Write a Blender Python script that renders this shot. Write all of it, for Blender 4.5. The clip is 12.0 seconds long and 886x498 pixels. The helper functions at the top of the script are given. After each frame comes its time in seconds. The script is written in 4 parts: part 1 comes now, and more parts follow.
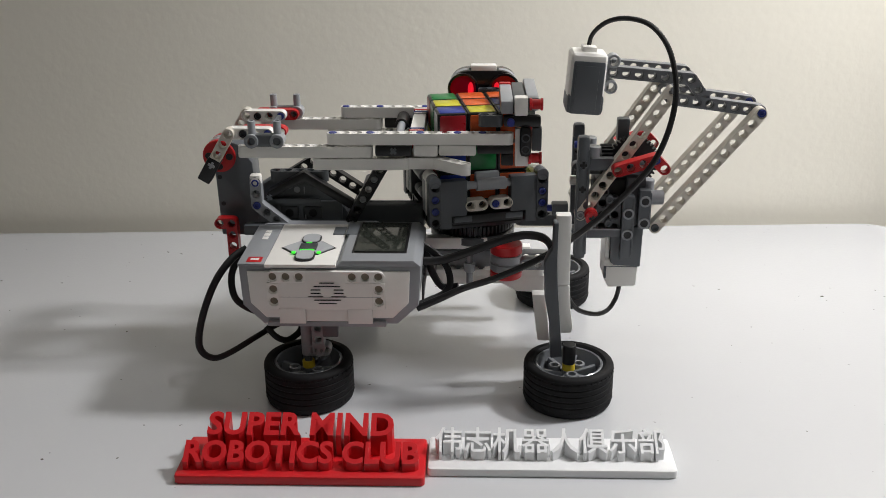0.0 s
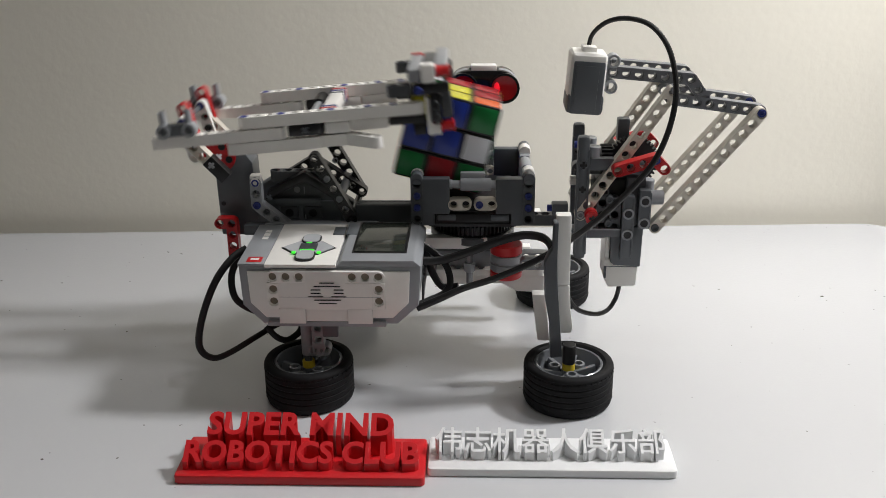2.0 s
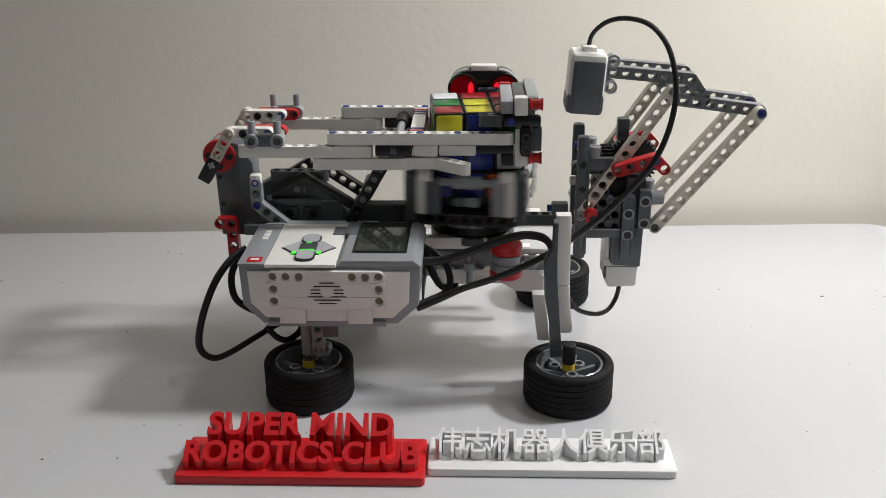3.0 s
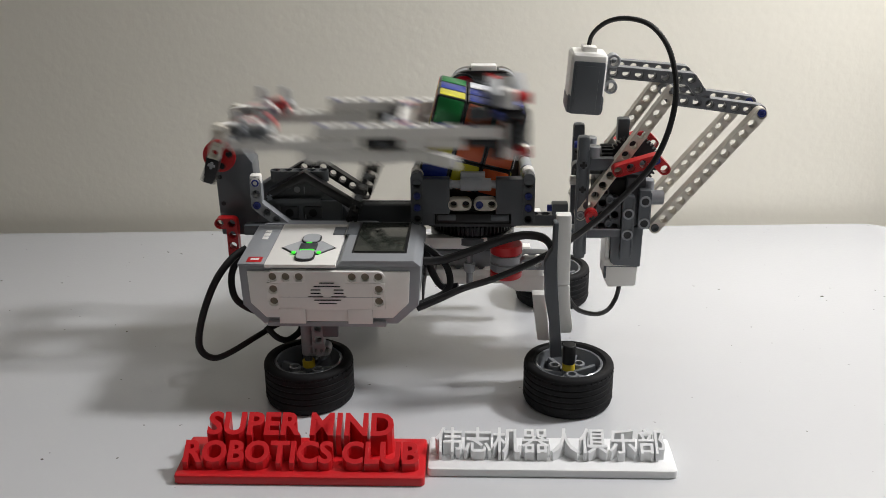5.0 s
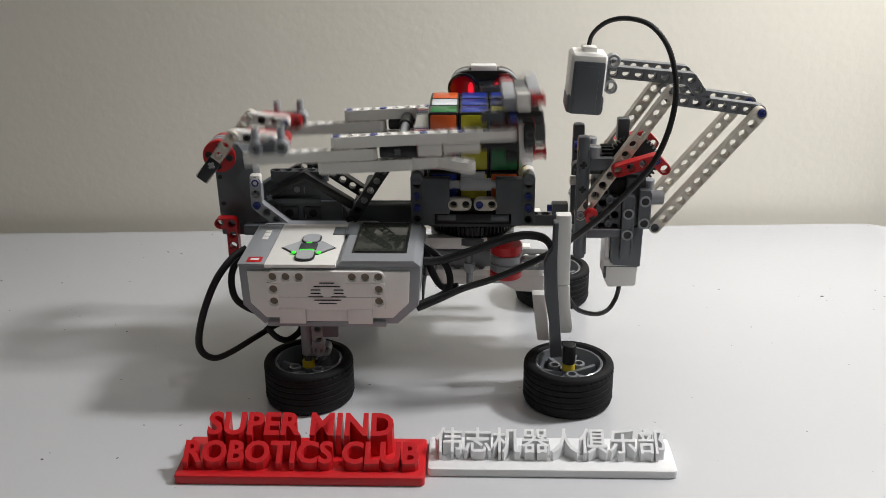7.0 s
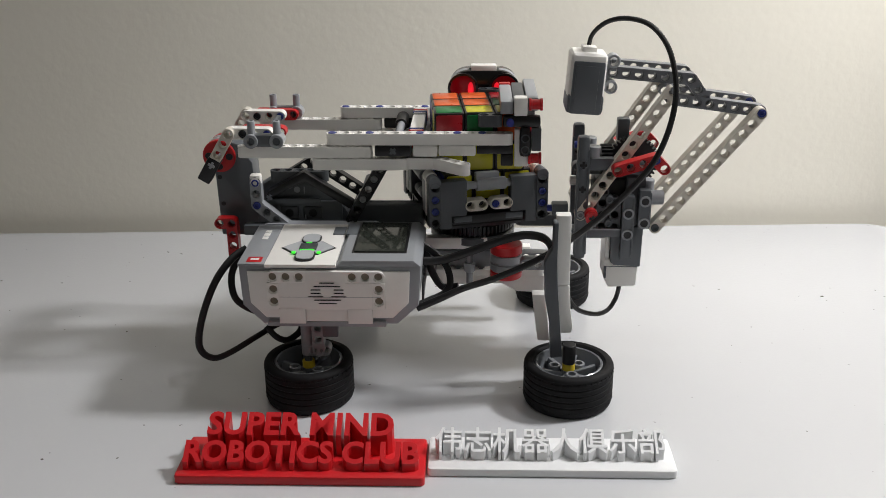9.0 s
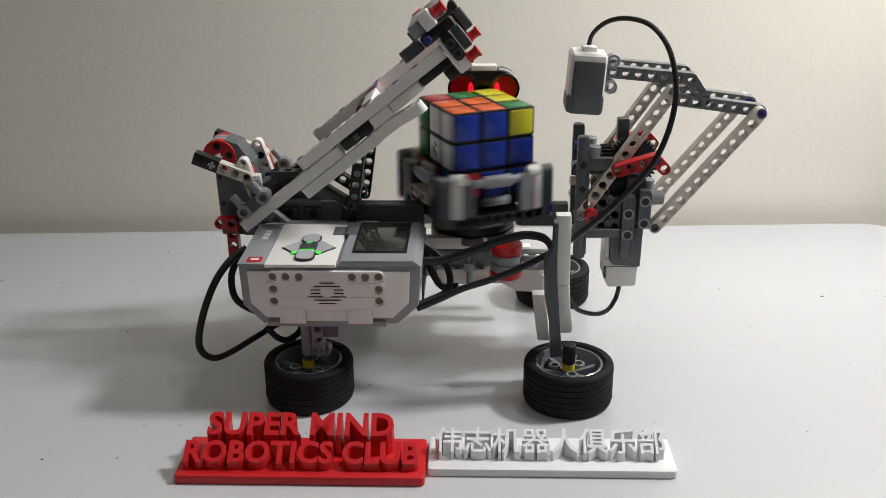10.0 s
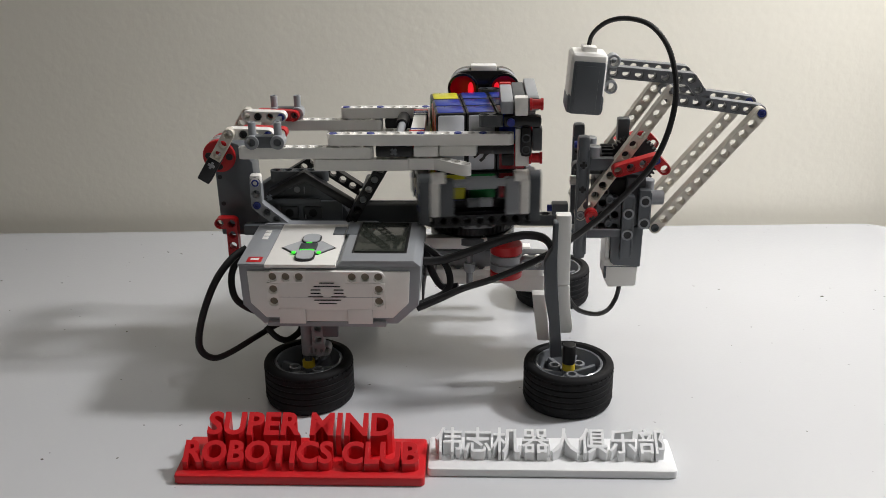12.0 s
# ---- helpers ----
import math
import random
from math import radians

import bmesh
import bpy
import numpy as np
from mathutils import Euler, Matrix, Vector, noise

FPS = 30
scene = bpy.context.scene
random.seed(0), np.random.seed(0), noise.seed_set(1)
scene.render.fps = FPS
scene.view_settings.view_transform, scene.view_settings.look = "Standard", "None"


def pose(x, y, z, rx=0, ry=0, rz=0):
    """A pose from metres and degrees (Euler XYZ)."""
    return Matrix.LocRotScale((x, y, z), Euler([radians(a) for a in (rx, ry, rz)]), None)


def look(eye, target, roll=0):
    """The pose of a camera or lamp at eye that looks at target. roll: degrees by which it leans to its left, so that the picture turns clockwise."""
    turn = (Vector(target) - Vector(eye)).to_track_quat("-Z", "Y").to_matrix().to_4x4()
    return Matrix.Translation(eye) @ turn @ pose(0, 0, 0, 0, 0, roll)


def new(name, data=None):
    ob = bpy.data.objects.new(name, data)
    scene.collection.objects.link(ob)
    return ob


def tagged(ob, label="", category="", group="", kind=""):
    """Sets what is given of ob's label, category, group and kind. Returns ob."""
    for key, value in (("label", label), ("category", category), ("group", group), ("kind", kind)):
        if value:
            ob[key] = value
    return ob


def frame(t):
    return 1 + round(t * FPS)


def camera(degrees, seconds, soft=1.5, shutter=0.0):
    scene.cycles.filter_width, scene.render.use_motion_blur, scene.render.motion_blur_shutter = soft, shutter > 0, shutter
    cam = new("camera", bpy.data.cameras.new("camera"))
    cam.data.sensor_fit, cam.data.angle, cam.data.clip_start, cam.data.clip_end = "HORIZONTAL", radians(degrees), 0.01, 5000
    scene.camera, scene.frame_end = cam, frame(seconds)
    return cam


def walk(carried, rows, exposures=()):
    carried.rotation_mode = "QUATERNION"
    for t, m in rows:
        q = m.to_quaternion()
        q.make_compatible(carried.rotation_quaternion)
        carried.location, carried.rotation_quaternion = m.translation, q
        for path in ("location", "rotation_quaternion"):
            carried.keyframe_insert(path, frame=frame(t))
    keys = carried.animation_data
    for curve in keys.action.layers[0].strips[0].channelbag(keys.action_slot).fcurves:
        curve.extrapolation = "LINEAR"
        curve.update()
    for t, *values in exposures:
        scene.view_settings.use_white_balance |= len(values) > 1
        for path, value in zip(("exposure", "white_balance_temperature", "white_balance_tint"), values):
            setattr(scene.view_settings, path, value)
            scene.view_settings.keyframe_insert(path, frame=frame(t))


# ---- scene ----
# Lengths below are in millimetres of the toy-brick grid (one module = 8 mm), scaled to metres by MM.
MM = 0.001
cam = camera(47.7, 12.0, soft=0.5, shutter=0.9)


def aim(eye, pitch, yaw, roll):
    """Camera pose from its place in mm and its downward pitch, heading and roll in degrees."""
    p, h = radians(pitch), radians(yaw)
    way = Vector((math.sin(h) * math.cos(p), math.cos(h) * math.cos(p), -math.sin(p)))
    e = Vector(eye) * MM
    return look(e, e + way, roll)


EYE = aim((17.87, -553.54, 322.84), 21.47, -1.89, -0.46)
walk(cam, [(0.0, EYE), (12.0, EYE)])
scene.view_settings.exposure = 0.0

# ---- light ----
world = bpy.data.worlds.new("room_air")
scene.world = world
world.use_nodes = True
world.node_tree.nodes["Background"].inputs[0].default_value = (0.9, 0.95, 1.0, 1)
world.node_tree.nodes["Background"].inputs[1].default_value = 0.01


def area(name, eye, target, sx, sy, watts, colour, spread=180):
    d = bpy.data.lights.new(name, "AREA")
    d.shape, d.size, d.size_y, d.energy, d.color = "RECTANGLE", sx, sy, watts, colour
    d.spread = radians(spread)
    ob = new(name, d)
    ob.matrix_basis = look(Vector(eye), Vector(target))
    return ob


# a lamp overhead and one farther out beyond the table's end
area("overhead_lamp_light", (0.45, 0.12, 1.3), (0.0, 0.07, 0.0), 0.16, 0.16, 2.6, (1.0, 0.985, 0.985))
area("side_lamp_light", (0.93, 0.17, 1.06), (0.0, 0.07, 0.0), 0.16, 0.16, 14.0, (1.0, 0.985, 0.985))
# added narrow fill that washes the wall, from no known lamp
area("wall_fill_light", (0.85, -0.25, 0.95), (0.45, 0.345, 0.46), 0.22, 0.22, 1.6, (1.0, 0.985, 0.98), 56)
# two added unseen fills below the ceiling, to brighten front faces
area("room_fill_light", (-0.6, -1.3, 1.83), (-0.6, -1.3, 0.0), 0.6, 0.6, 0.25, (1.0, 0.985, 0.97))
area("room_fill_light", (0.9, -1.3, 1.83), (0.9, -1.3, 0.0), 0.6, 0.6, 3.1, (1.0, 0.985, 0.97))


# ---- materials ----
def material(name, colour, rough=0.4, metal=0.0, grain=900.0, bump=0.02, vary=0.06, stain=60.0, emit=0.0, spec=0.5, coat=0.0, specks=0.0):
    m = bpy.data.materials.new(name)
    m.use_nodes = True
    nt = m.node_tree
    b = nt.nodes["Principled BSDF"]
    tc = nt.nodes.new("ShaderNodeTexCoord")
    n1 = nt.nodes.new("ShaderNodeTexNoise")
    n1.inputs["Scale"].default_value, n1.inputs["Detail"].default_value = stain, 4
    n2 = nt.nodes.new("ShaderNodeTexNoise")
    n2.inputs["Scale"].default_value, n2.inputs["Detail"].default_value = grain, 3
    for n in (n1, n2):
        nt.links.new(tc.outputs["Object"], n.inputs["Vector"])
    mix = nt.nodes.new("ShaderNodeMix")
    mix.data_type = "RGBA"
    lo = [max(0, c * (1 - vary)) for c in colour]
    hi = [min(1, c * (1 + vary)) for c in colour]
    mix.inputs["A"].default_value, mix.inputs["B"].default_value = (*lo, 1), (*hi, 1)
    nt.links.new(n1.outputs["Fac"], mix.inputs["Factor"])
    nt.links.new(mix.outputs["Result"], b.inputs["Base Color"])
    mr = nt.nodes.new("ShaderNodeMapRange")
    mr.inputs["To Min"].default_value, mr.inputs["To Max"].default_value = rough * 0.85, min(1, rough * 1.2)
    nt.links.new(n1.outputs["Fac"], mr.inputs["Value"])
    nt.links.new(mr.outputs["Result"], b.inputs["Roughness"])
    b.inputs["Metallic"].default_value = metal
    b.inputs["Specular IOR Level"].default_value = spec
    b.inputs["Coat Weight"].default_value = coat
    if bump:
        bp = nt.nodes.new("ShaderNodeBump")
        bp.inputs["Strength"].default_value, bp.inputs["Distance"].default_value = bump, 0.001
        nt.links.new(n2.outputs["Fac"], bp.inputs["Height"])
        nt.links.new(bp.outputs["Normal"], b.inputs["Normal"])
    if specks:
        vo = nt.nodes.new("ShaderNodeTexNoise")
        vo.inputs["Scale"].default_value, vo.inputs["Detail"].default_value = specks, 1.5
        nt.links.new(tc.outputs["Object"], vo.inputs["Vector"])
        th = nt.nodes.new("ShaderNodeMapRange")
        th.inputs["From Min"].default_value, th.inputs["From Max"].default_value = 0.755, 0.785
        nt.links.new(vo.outputs["Fac"], th.inputs["Value"])
        dust = nt.nodes.new("ShaderNodeMix")
        dust.data_type = "RGBA"
        dust.inputs["B"].default_value = (0.12, 0.11, 0.10, 1)
        nt.links.new(th.outputs["Result"], dust.inputs["Factor"])
        nt.links.new(mix.outputs["Result"], dust.inputs["A"])
        nt.links.new(dust.outputs["Result"], b.inputs["Base Color"])
    if emit:
        b.inputs["Emission Color"].default_value = (*colour, 1)
        b.inputs["Emission Strength"].default_value = emit
    return m


WHITE = material("white_plastic", (0.87, 0.855, 0.82), 0.3)
TAN = material("yellowed_white_plastic", (0.68, 0.64, 0.56), 0.35)
LGREY = material("light_grey_plastic", (0.30, 0.315, 0.335), 0.33)
SLATE = material("slate_grey_plastic", (0.075, 0.083, 0.092), 0.36)
DGREY = material("dark_grey_plastic", (0.06, 0.066, 0.072), 0.36)
PALE = material("pale_grey_plastic", (0.46, 0.475, 0.495), 0.35)
GREY = material("grey_plastic", (0.17, 0.18, 0.195), 0.35)
MGREY = material("mid_grey_plastic", (0.105, 0.116, 0.128), 0.36)
BLACK = material("black_plastic", (0.008, 0.008, 0.009), 0.35)
RED = material("red_plastic", (0.55, 0.014, 0.018), 0.32)
BLUE = material("blue_pin_plastic", (0.02, 0.035, 0.22), 0.35)
YELLOWP = material("yellow_plastic", (0.62, 0.46, 0.02), 0.4)
RUBBER = material("black_rubber", (0.006, 0.006, 0.007), 0.7, bump=0.08, spec=0.25)
CABLE = material("black_cable_sheath", (0.008, 0.008, 0.009), 0.42)
RIM = material("silver_grey_plastic", (0.26, 0.275, 0.295), 0.2, metal=0.35)
# brown tone with the shade of a deep hole put into the colour
SHADED_HOLE = material("shaded_hole_bottom", (0.26, 0.225, 0.17), 0.7)
SCREEN = material("dark_display_glass", (0.03, 0.034, 0.028), 0.08, bump=0.0, vary=0.03)
GREEN_LED = material("green_led", (0.06, 0.9, 0.05), 0.4, emit=0.8, bump=0)
RED_LED = material("red_led_glow", (1.0, 0.012, 0.03), 0.3, emit=0.7, bump=0)
RED_LENS = material("red_lens", (0.30, 0.002, 0.006), 0.12, emit=0.08, bump=0)
GLOSS_BLACK = material("gloss_black_plastic", (0.01, 0.01, 0.011), 0.15)
SIGN_RED = material("red_printed_plastic", (0.62, 0.016, 0.022), 0.32, bump=0.06, grain=500)
SIGN_WHITE = material("white_printed_plastic", (0.86, 0.87, 0.88), 0.42, bump=0.06, grain=500)
TABLE = material("white_moulded_table_plastic", (0.60, 0.612, 0.635), 0.17, spec=0.95, bump=0.05, grain=420, vary=0.02, stain=9, specks=170)
WALL = material("cream_painted_wall", (0.735, 0.705, 0.622), 0.75, bump=0.25, grain=130, vary=0.02, stain=6)
CEILING = material("white_ceiling_paint", (0.8, 0.8, 0.78), 0.8, vary=0.02, stain=5)
FLOOR = material("grey_floor_tile", (0.35, 0.33, 0.3), 0.5, vary=0.08, stain=4)
CUBE_BLACK = material("black_cube_plastic", (0.012, 0.012, 0.013), 0.3)
STICKER = {
    "W": material("white_sticker", (0.72, 0.74, 0.78), 0.28),
    "Y": material("yellow_sticker", (0.58, 0.54, 0.03), 0.28),
    "R": material("red_sticker", (0.30, 0.009, 0.016), 0.28),
    "O": material("orange_sticker", (0.66, 0.115, 0.025), 0.28),
    "G": material("green_sticker", (0.007, 0.17, 0.04), 0.28),
    "B": material("blue_sticker", (0.012, 0.035, 0.28), 0.28),
}


# ---- mesh tools ----
def at(x=0, y=0, z=0, rx=0, ry=0, rz=0):
    return pose(x * MM, y * MM, z * MM, rx, ry, rz)


MESHES = {}


def mesh_of(name, bm, smooth=35):
    me = bpy.data.meshes.new(name)
    bmesh.ops.recalc_face_normals(bm, faces=bm.faces)
    bmesh.ops.scale(bm, vec=(MM, MM, MM), verts=bm.verts)
    for f in bm.faces:
        f.smooth = True
    for e in bm.edges:
        if len(e.link_faces) == 2 and e.calc_face_angle(0) > radians(smooth):
            e.smooth = False
    bm.to_mesh(me)
    bm.free()
    return me


def part(name, shape, material, parent, label="", m=None):
    """One mesh object under a thing or a part. shape: a bmesh in mm, or mesh data to share."""
    me = shape if isinstance(shape, bpy.types.Mesh) else mesh_of(name, shape)
    ob = new(name, me)
    if not me.materials:
        me.materials.append(material)
    elif me.materials[0] != material:
        ob.material_slots[0].link = "OBJECT"
        ob.material_slots[0].material = material
    ob.parent = parent
    if m is not None:
        ob.matrix_basis = m
    if label:
        ob["label"] = label
    return ob


def put(bm, other, m=None):
    """Adds the faces of another bmesh, moved by m (mm)."""
    if m is not None:
        bmesh.ops.transform(other, matrix=m, verts=other.verts)
    me = bpy.data.meshes.new("tmp")
    other.to_mesh(me)
    other.free()
    bm.from_mesh(me)
    bpy.data.meshes.remove(me)
    return bm


def mm(x=0, y=0, z=0, rx=0, ry=0, rz=0):
    return pose(x, y, z, rx, ry, rz)


def box(sx, sy, sz, bevel=0.6, m=None, segs=2):
    bm = bmesh.new()
    bmesh.ops.create_cube(bm, size=1, matrix=Matrix.Diagonal((sx, sy, sz, 1)))
    if bevel:
        bmesh.ops.bevel(bm, geom=bm.edges[:], offset=bevel, segments=segs, affect="EDGES", profile=0.6)
    if m is not None:
        bmesh.ops.transform(bm, matrix=m, verts=bm.verts)
    return bm


def span(x0, x1, y0, y1, z0, z1, bevel=0.6):
    return box(x1 - x0, y1 - y0, z1 - z0, bevel, mm((x0 + x1) / 2, (y0 + y1) / 2, (z0 + z1) / 2))


def lathe(profile, segs=32, m=None, close=True):
    """A turned solid about z from (radius, height) pairs."""
    bm = bmesh.new()
    rings = []
    for r, z in profile:
        if r < 1e-6:
            rings.append([bm.verts.new((0, 0, z))])
        else:
            rings.append([bm.verts.new((r * math.cos(2 * math.pi * i / segs), r * math.sin(2 * math.pi * i / segs), z)) for i in range(segs)])
    for a, b in zip(rings, rings[1:]):
        for i in range(segs):
            j = (i + 1) % segs
            if len(a) == 1 and len(b) > 1:
                bm.faces.new((a[0], b[i], b[j]))
            elif len(b) == 1 and len(a) > 1:
                bm.faces.new((a[i], a[j], b[0]))
            elif len(a) > 1:
                bm.faces.new((a[i], a[j], b[j], b[i]))
    if m is not None:
        bmesh.ops.transform(bm, matrix=m, verts=bm.verts)
    return bm


def rod(r, h, m=None, segs=20, bevel=0.3):
    """A solid cylinder along z from 0 to h with eased rims."""
    return lathe([(0, 0), (r - bevel, 0), (r, bevel), (r, h - bevel), (r - bevel, h), (0, h)], segs, m)


def tube(r, ri, h, m=None, segs=20, bevel=0.25):
    p = [(ri, 0), (r - bevel, 0), (r, bevel), (r, h - bevel), (r - bevel, h), (ri, h), (ri, 0)]
    return lathe(p, segs, m)


def prism(outline, y0, y1, bevel=0.8, m=None):
    """An outline in x, z pushed from y0 to y1, edges eased."""
    bm = bmesh.new()
    f = bm.faces.new([bm.verts.new((x, y0, z)) for x, z in outline])
    ext = bmesh.ops.extrude_face_region(bm, geom=[f])
    bmesh.ops.translate(bm, vec=(0, y1 - y0, 0), verts=[v for v in ext["geom"] if isinstance(v, bmesh.types.BMVert)])
    bmesh.ops.recalc_face_normals(bm, faces=bm.faces)
    if bevel:
        bmesh.ops.bevel(bm, geom=bm.edges[:], offset=bevel, segments=2, affect="EDGES", profile=0.6, clamp_overlap=True)
    if m is not None:
        bmesh.ops.transform(bm, matrix=m, verts=bm.verts)
    return bm


def cells(count, closed=(True, True), half=3.7, hole=2.45, bore=3.1, lip=0.9, cross=()):
    """Faces of a holed bar: cells 8 mm apart along x, holes along y, ends rounded where closed."""
    bm = bmesh.new()
    seg = 16
    grid = {}

    def vert(x, y, z):
        k = (round(x, 3), round(y, 3), round(z, 3))
        if k not in grid:
            grid[k] = bm.verts.new((x, y, z))
        return grid[k]

    R = 3.7
    for c in range(count):
        outer, border = [], []
        for i in range(seg):
            a = 2 * math.pi * i / seg
            x, z = math.cos(a), math.sin(a)
            first, last = c == 0 and closed[0] and x < -0.01, c == count - 1 and closed[1] and x > 0.01
            if first or last:
                outer.append((x * R, z * R))
                border.append(True)
            else:
                k = max(abs(x) / 4.0, abs(z) / R)
                q = (math.copysign(4.0, x), math.copysign(R, z)) if i % 4 == 2 else (x / k, z / k)
                outer.append(q)
                border.append(abs(q[0]) < 3.99 or (c == 0 and q[0] < 0) or (c == count - 1 and q[0] > 0))
        def ring(r, y):
            return [vert(c * 8 + r * math.cos(2 * math.pi * i / seg), y, r * math.sin(2 * math.pi * i / seg)) for i in range(seg)]
        sides = []
        for s in (-1, 1):
            o = [vert(c * 8 + x, s * half, z) for x, z in outer]
            b1, b2, h = ring(bore, s * half), ring(bore, s * (half - lip)), ring(hole, s * (half - lip))
            for i in range(seg):
                j = (i + 1) % seg
                bm.faces.new((o[i], o[j], b1[j], b1[i]))
                bm.faces.new((b1[i], b1[j], b2[j], b2[i]))
                bm.faces.new((b2[i], b2[j], h[j], h[i]))
            sides.append((o, h))
        (o0, h0), (o1, h1) = sides
        for i in range(seg):
            j = (i + 1) % seg
            bm.faces.new((h0[i], h0[j], h1[j], h1[i]))
            xm = (outer[i][0] + outer[j][0]) / 2
            inner = abs(outer[i][0]) > 3.99 and abs(outer[j][0]) > 3.99 and ((xm > 0 and c < count - 1) or (xm < 0 and c > 0))
            if not inner:
                bm.faces.new((o0[i], o0[j], o1[j], o1[i]))
    return bm


def beam_mesh(count):
    key = ("beam", count)
    if key not in MESHES:
        MESHES[key] = mesh_of("beam", cells(count))
    return MESHES[key]


def beam(name, count, material, parent, m, label=""):
    """A straight holed liftarm from its first hole along x, holes along y."""
    base = beam_mesh(count)
    key = ("beam", count, material.name)
    if key not in MESHES:
        MESHES[key] = base if not base.materials else base.copy()
        MESHES[key].materials.clear()
        MESHES[key].materials.append(material)
    return part(name, MESHES[key], material, parent, label, m)


def flat(x, y, z, rz=0, ry=0):
    """Pose of a beam that lies flat, its holes upright."""
    return at(x, y, z) @ pose(0, 0, 0, 0, ry, rz) @ pose(0, 0, 0, 90, 0, 0)


def bent(first, second, angle, thick=3.7):
    """Two straight runs of holes sharing one cell, the second turned by angle (degrees, about y)."""
    bm = cells(first, half=thick)
    return put(bm, cells(second, half=thick - 0.06), mm((first - 1) * 8, 0, 0, 0, -angle, 0))


def pin(parent, x, y, z, axis="y", material=None, r=2.35, length=8.0, name="pin"):
    """A round friction pin centred at a place, along an axis, with a hollow end."""
    key = ("pin", r, length)
    if key not in MESHES:
        MESHES[key] = mesh_of("pin", lathe([(0, 1.2), (1.5, 1.2), (1.5, 0), (r - 0.3, 0), (r, 0.3), (r, length - 0.3), (r - 0.3, length), (1.5, length), (1.5, length - 1.2), (0, length - 1.2)], 16))
    turn = {"y": (90, 0, 0), "x": (0, 90, 0), "z": (0, 0, 0)}[axis]
    m = at(x, y, z) @ pose(0, 0, 0, *turn) @ at(0, 0, -length / 2)
    return part(name, MESHES[key], material or BLUE, parent, "", m)


def plus(length, r=2.35, w=0.9, m=None):
    """A cross-shaped axle along z."""
    pts = []
    for k in range(4):
        c, s = [(1, 0), (0, 1), (-1, 0), (0, -1)][k]
        for x, y in ((r, -w), (r, w), (w, w)):
            pts.append((x * c - y * s, x * s + y * c))
    bm = bmesh.new()
    f = bm.faces.new([bm.verts.new((x, y, 0)) for x, y in pts])
    ext = bmesh.ops.extrude_face_region(bm, geom=[f])
    bmesh.ops.translate(bm, vec=(0, 0, length), verts=[v for v in ext["geom"] if isinstance(v, bmesh.types.BMVert)])
    if m is not None:
        bmesh.ops.transform(bm, matrix=m, verts=bm.verts)
    return bm


def gear(teeth, r, width, hub=3.6):
    """A spur gear about z."""
    bm = bmesh.new()
    pts = []
    for i in range(teeth):
        for da, rr in ((-0.32, r - 1.1), (-0.16, r + 0.9), (0.16, r + 0.9), (0.32, r - 1.1)):
            a = 2 * math.pi * (i + da) / teeth
            pts.append((rr * math.cos(a), rr * math.sin(a)))
    f = bm.faces.new([bm.verts.new((x, y, -width / 2)) for x, y in pts])
    ext = bmesh.ops.extrude_face_region(bm, geom=[f])
    bmesh.ops.translate(bm, vec=(0, 0, width), verts=[v for v in ext["geom"] if isinstance(v, bmesh.types.BMVert)])
    put(bm, rod(hub, width + 2, mm(0, 0, -width / 2 - 1)))
    return bm


def cable(name, points, r, parent, material, flat_ratio=1.0, label="", r_end=None):
    """A sheathed cable through points in mm, as a smooth swept mesh; a flat cable twists from edge to face, so its seen width may change."""
    P = [Vector(p) for p in points]
    path = []
    for i in range(len(P) - 1):
        a, b, c, d = P[max(i - 1, 0)], P[i], P[i + 1], P[min(i + 2, len(P) - 1)]
        for k in range(8):
            t = k / 8
            path.append(0.5 * ((2 * b) + (c - a) * t + (2 * a - 5 * b + 4 * c - d) * t * t + (3 * b - a - 3 * c + d) * t ** 3))
    path.append(P[-1])
    bm = bmesh.new()
    rings = []
    side = None
    for i, p in enumerate(path):
        way = (path[min(i + 1, len(path) - 1)] - path[max(i - 1, 0)]).normalized()
        if side is None:
            side = way.cross(Vector((0, 1, 0)))
            if side.length < 0.1:
                side = way.cross(Vector((1, 0, 0)))
            side.normalize()
        side = (side - way * side.dot(way)).normalized()
        up = way.cross(side)
        w = r + ((r if r_end is None else r_end) - r) * i / (len(path) - 1)
        rings.append([bm.verts.new(p + side * w * math.cos(a) + up * w * flat_ratio * math.sin(a)) for a in [2 * math.pi * k / 10 for k in range(10)]])
    for a, b in zip(rings, rings[1:]):
        for k in range(10):
            bm.faces.new((a[k], a[(k + 1) % 10], b[(k + 1) % 10], b[k]))
    bm.faces.new(rings[0]), bm.faces.new(rings[-1])
    return part(name, bm, material, parent, label)


def empty(name, m=None):
    ob = new(name)
    ob.empty_display_size = 0.02
    if m is not None:
        ob.matrix_basis = m
    return ob


# ---- the room ----
def setting(name, bm, material, label, category, m=None):
    ob = part(name, bm, material, None, label, m)
    return tagged(ob, category=category, kind="structure")


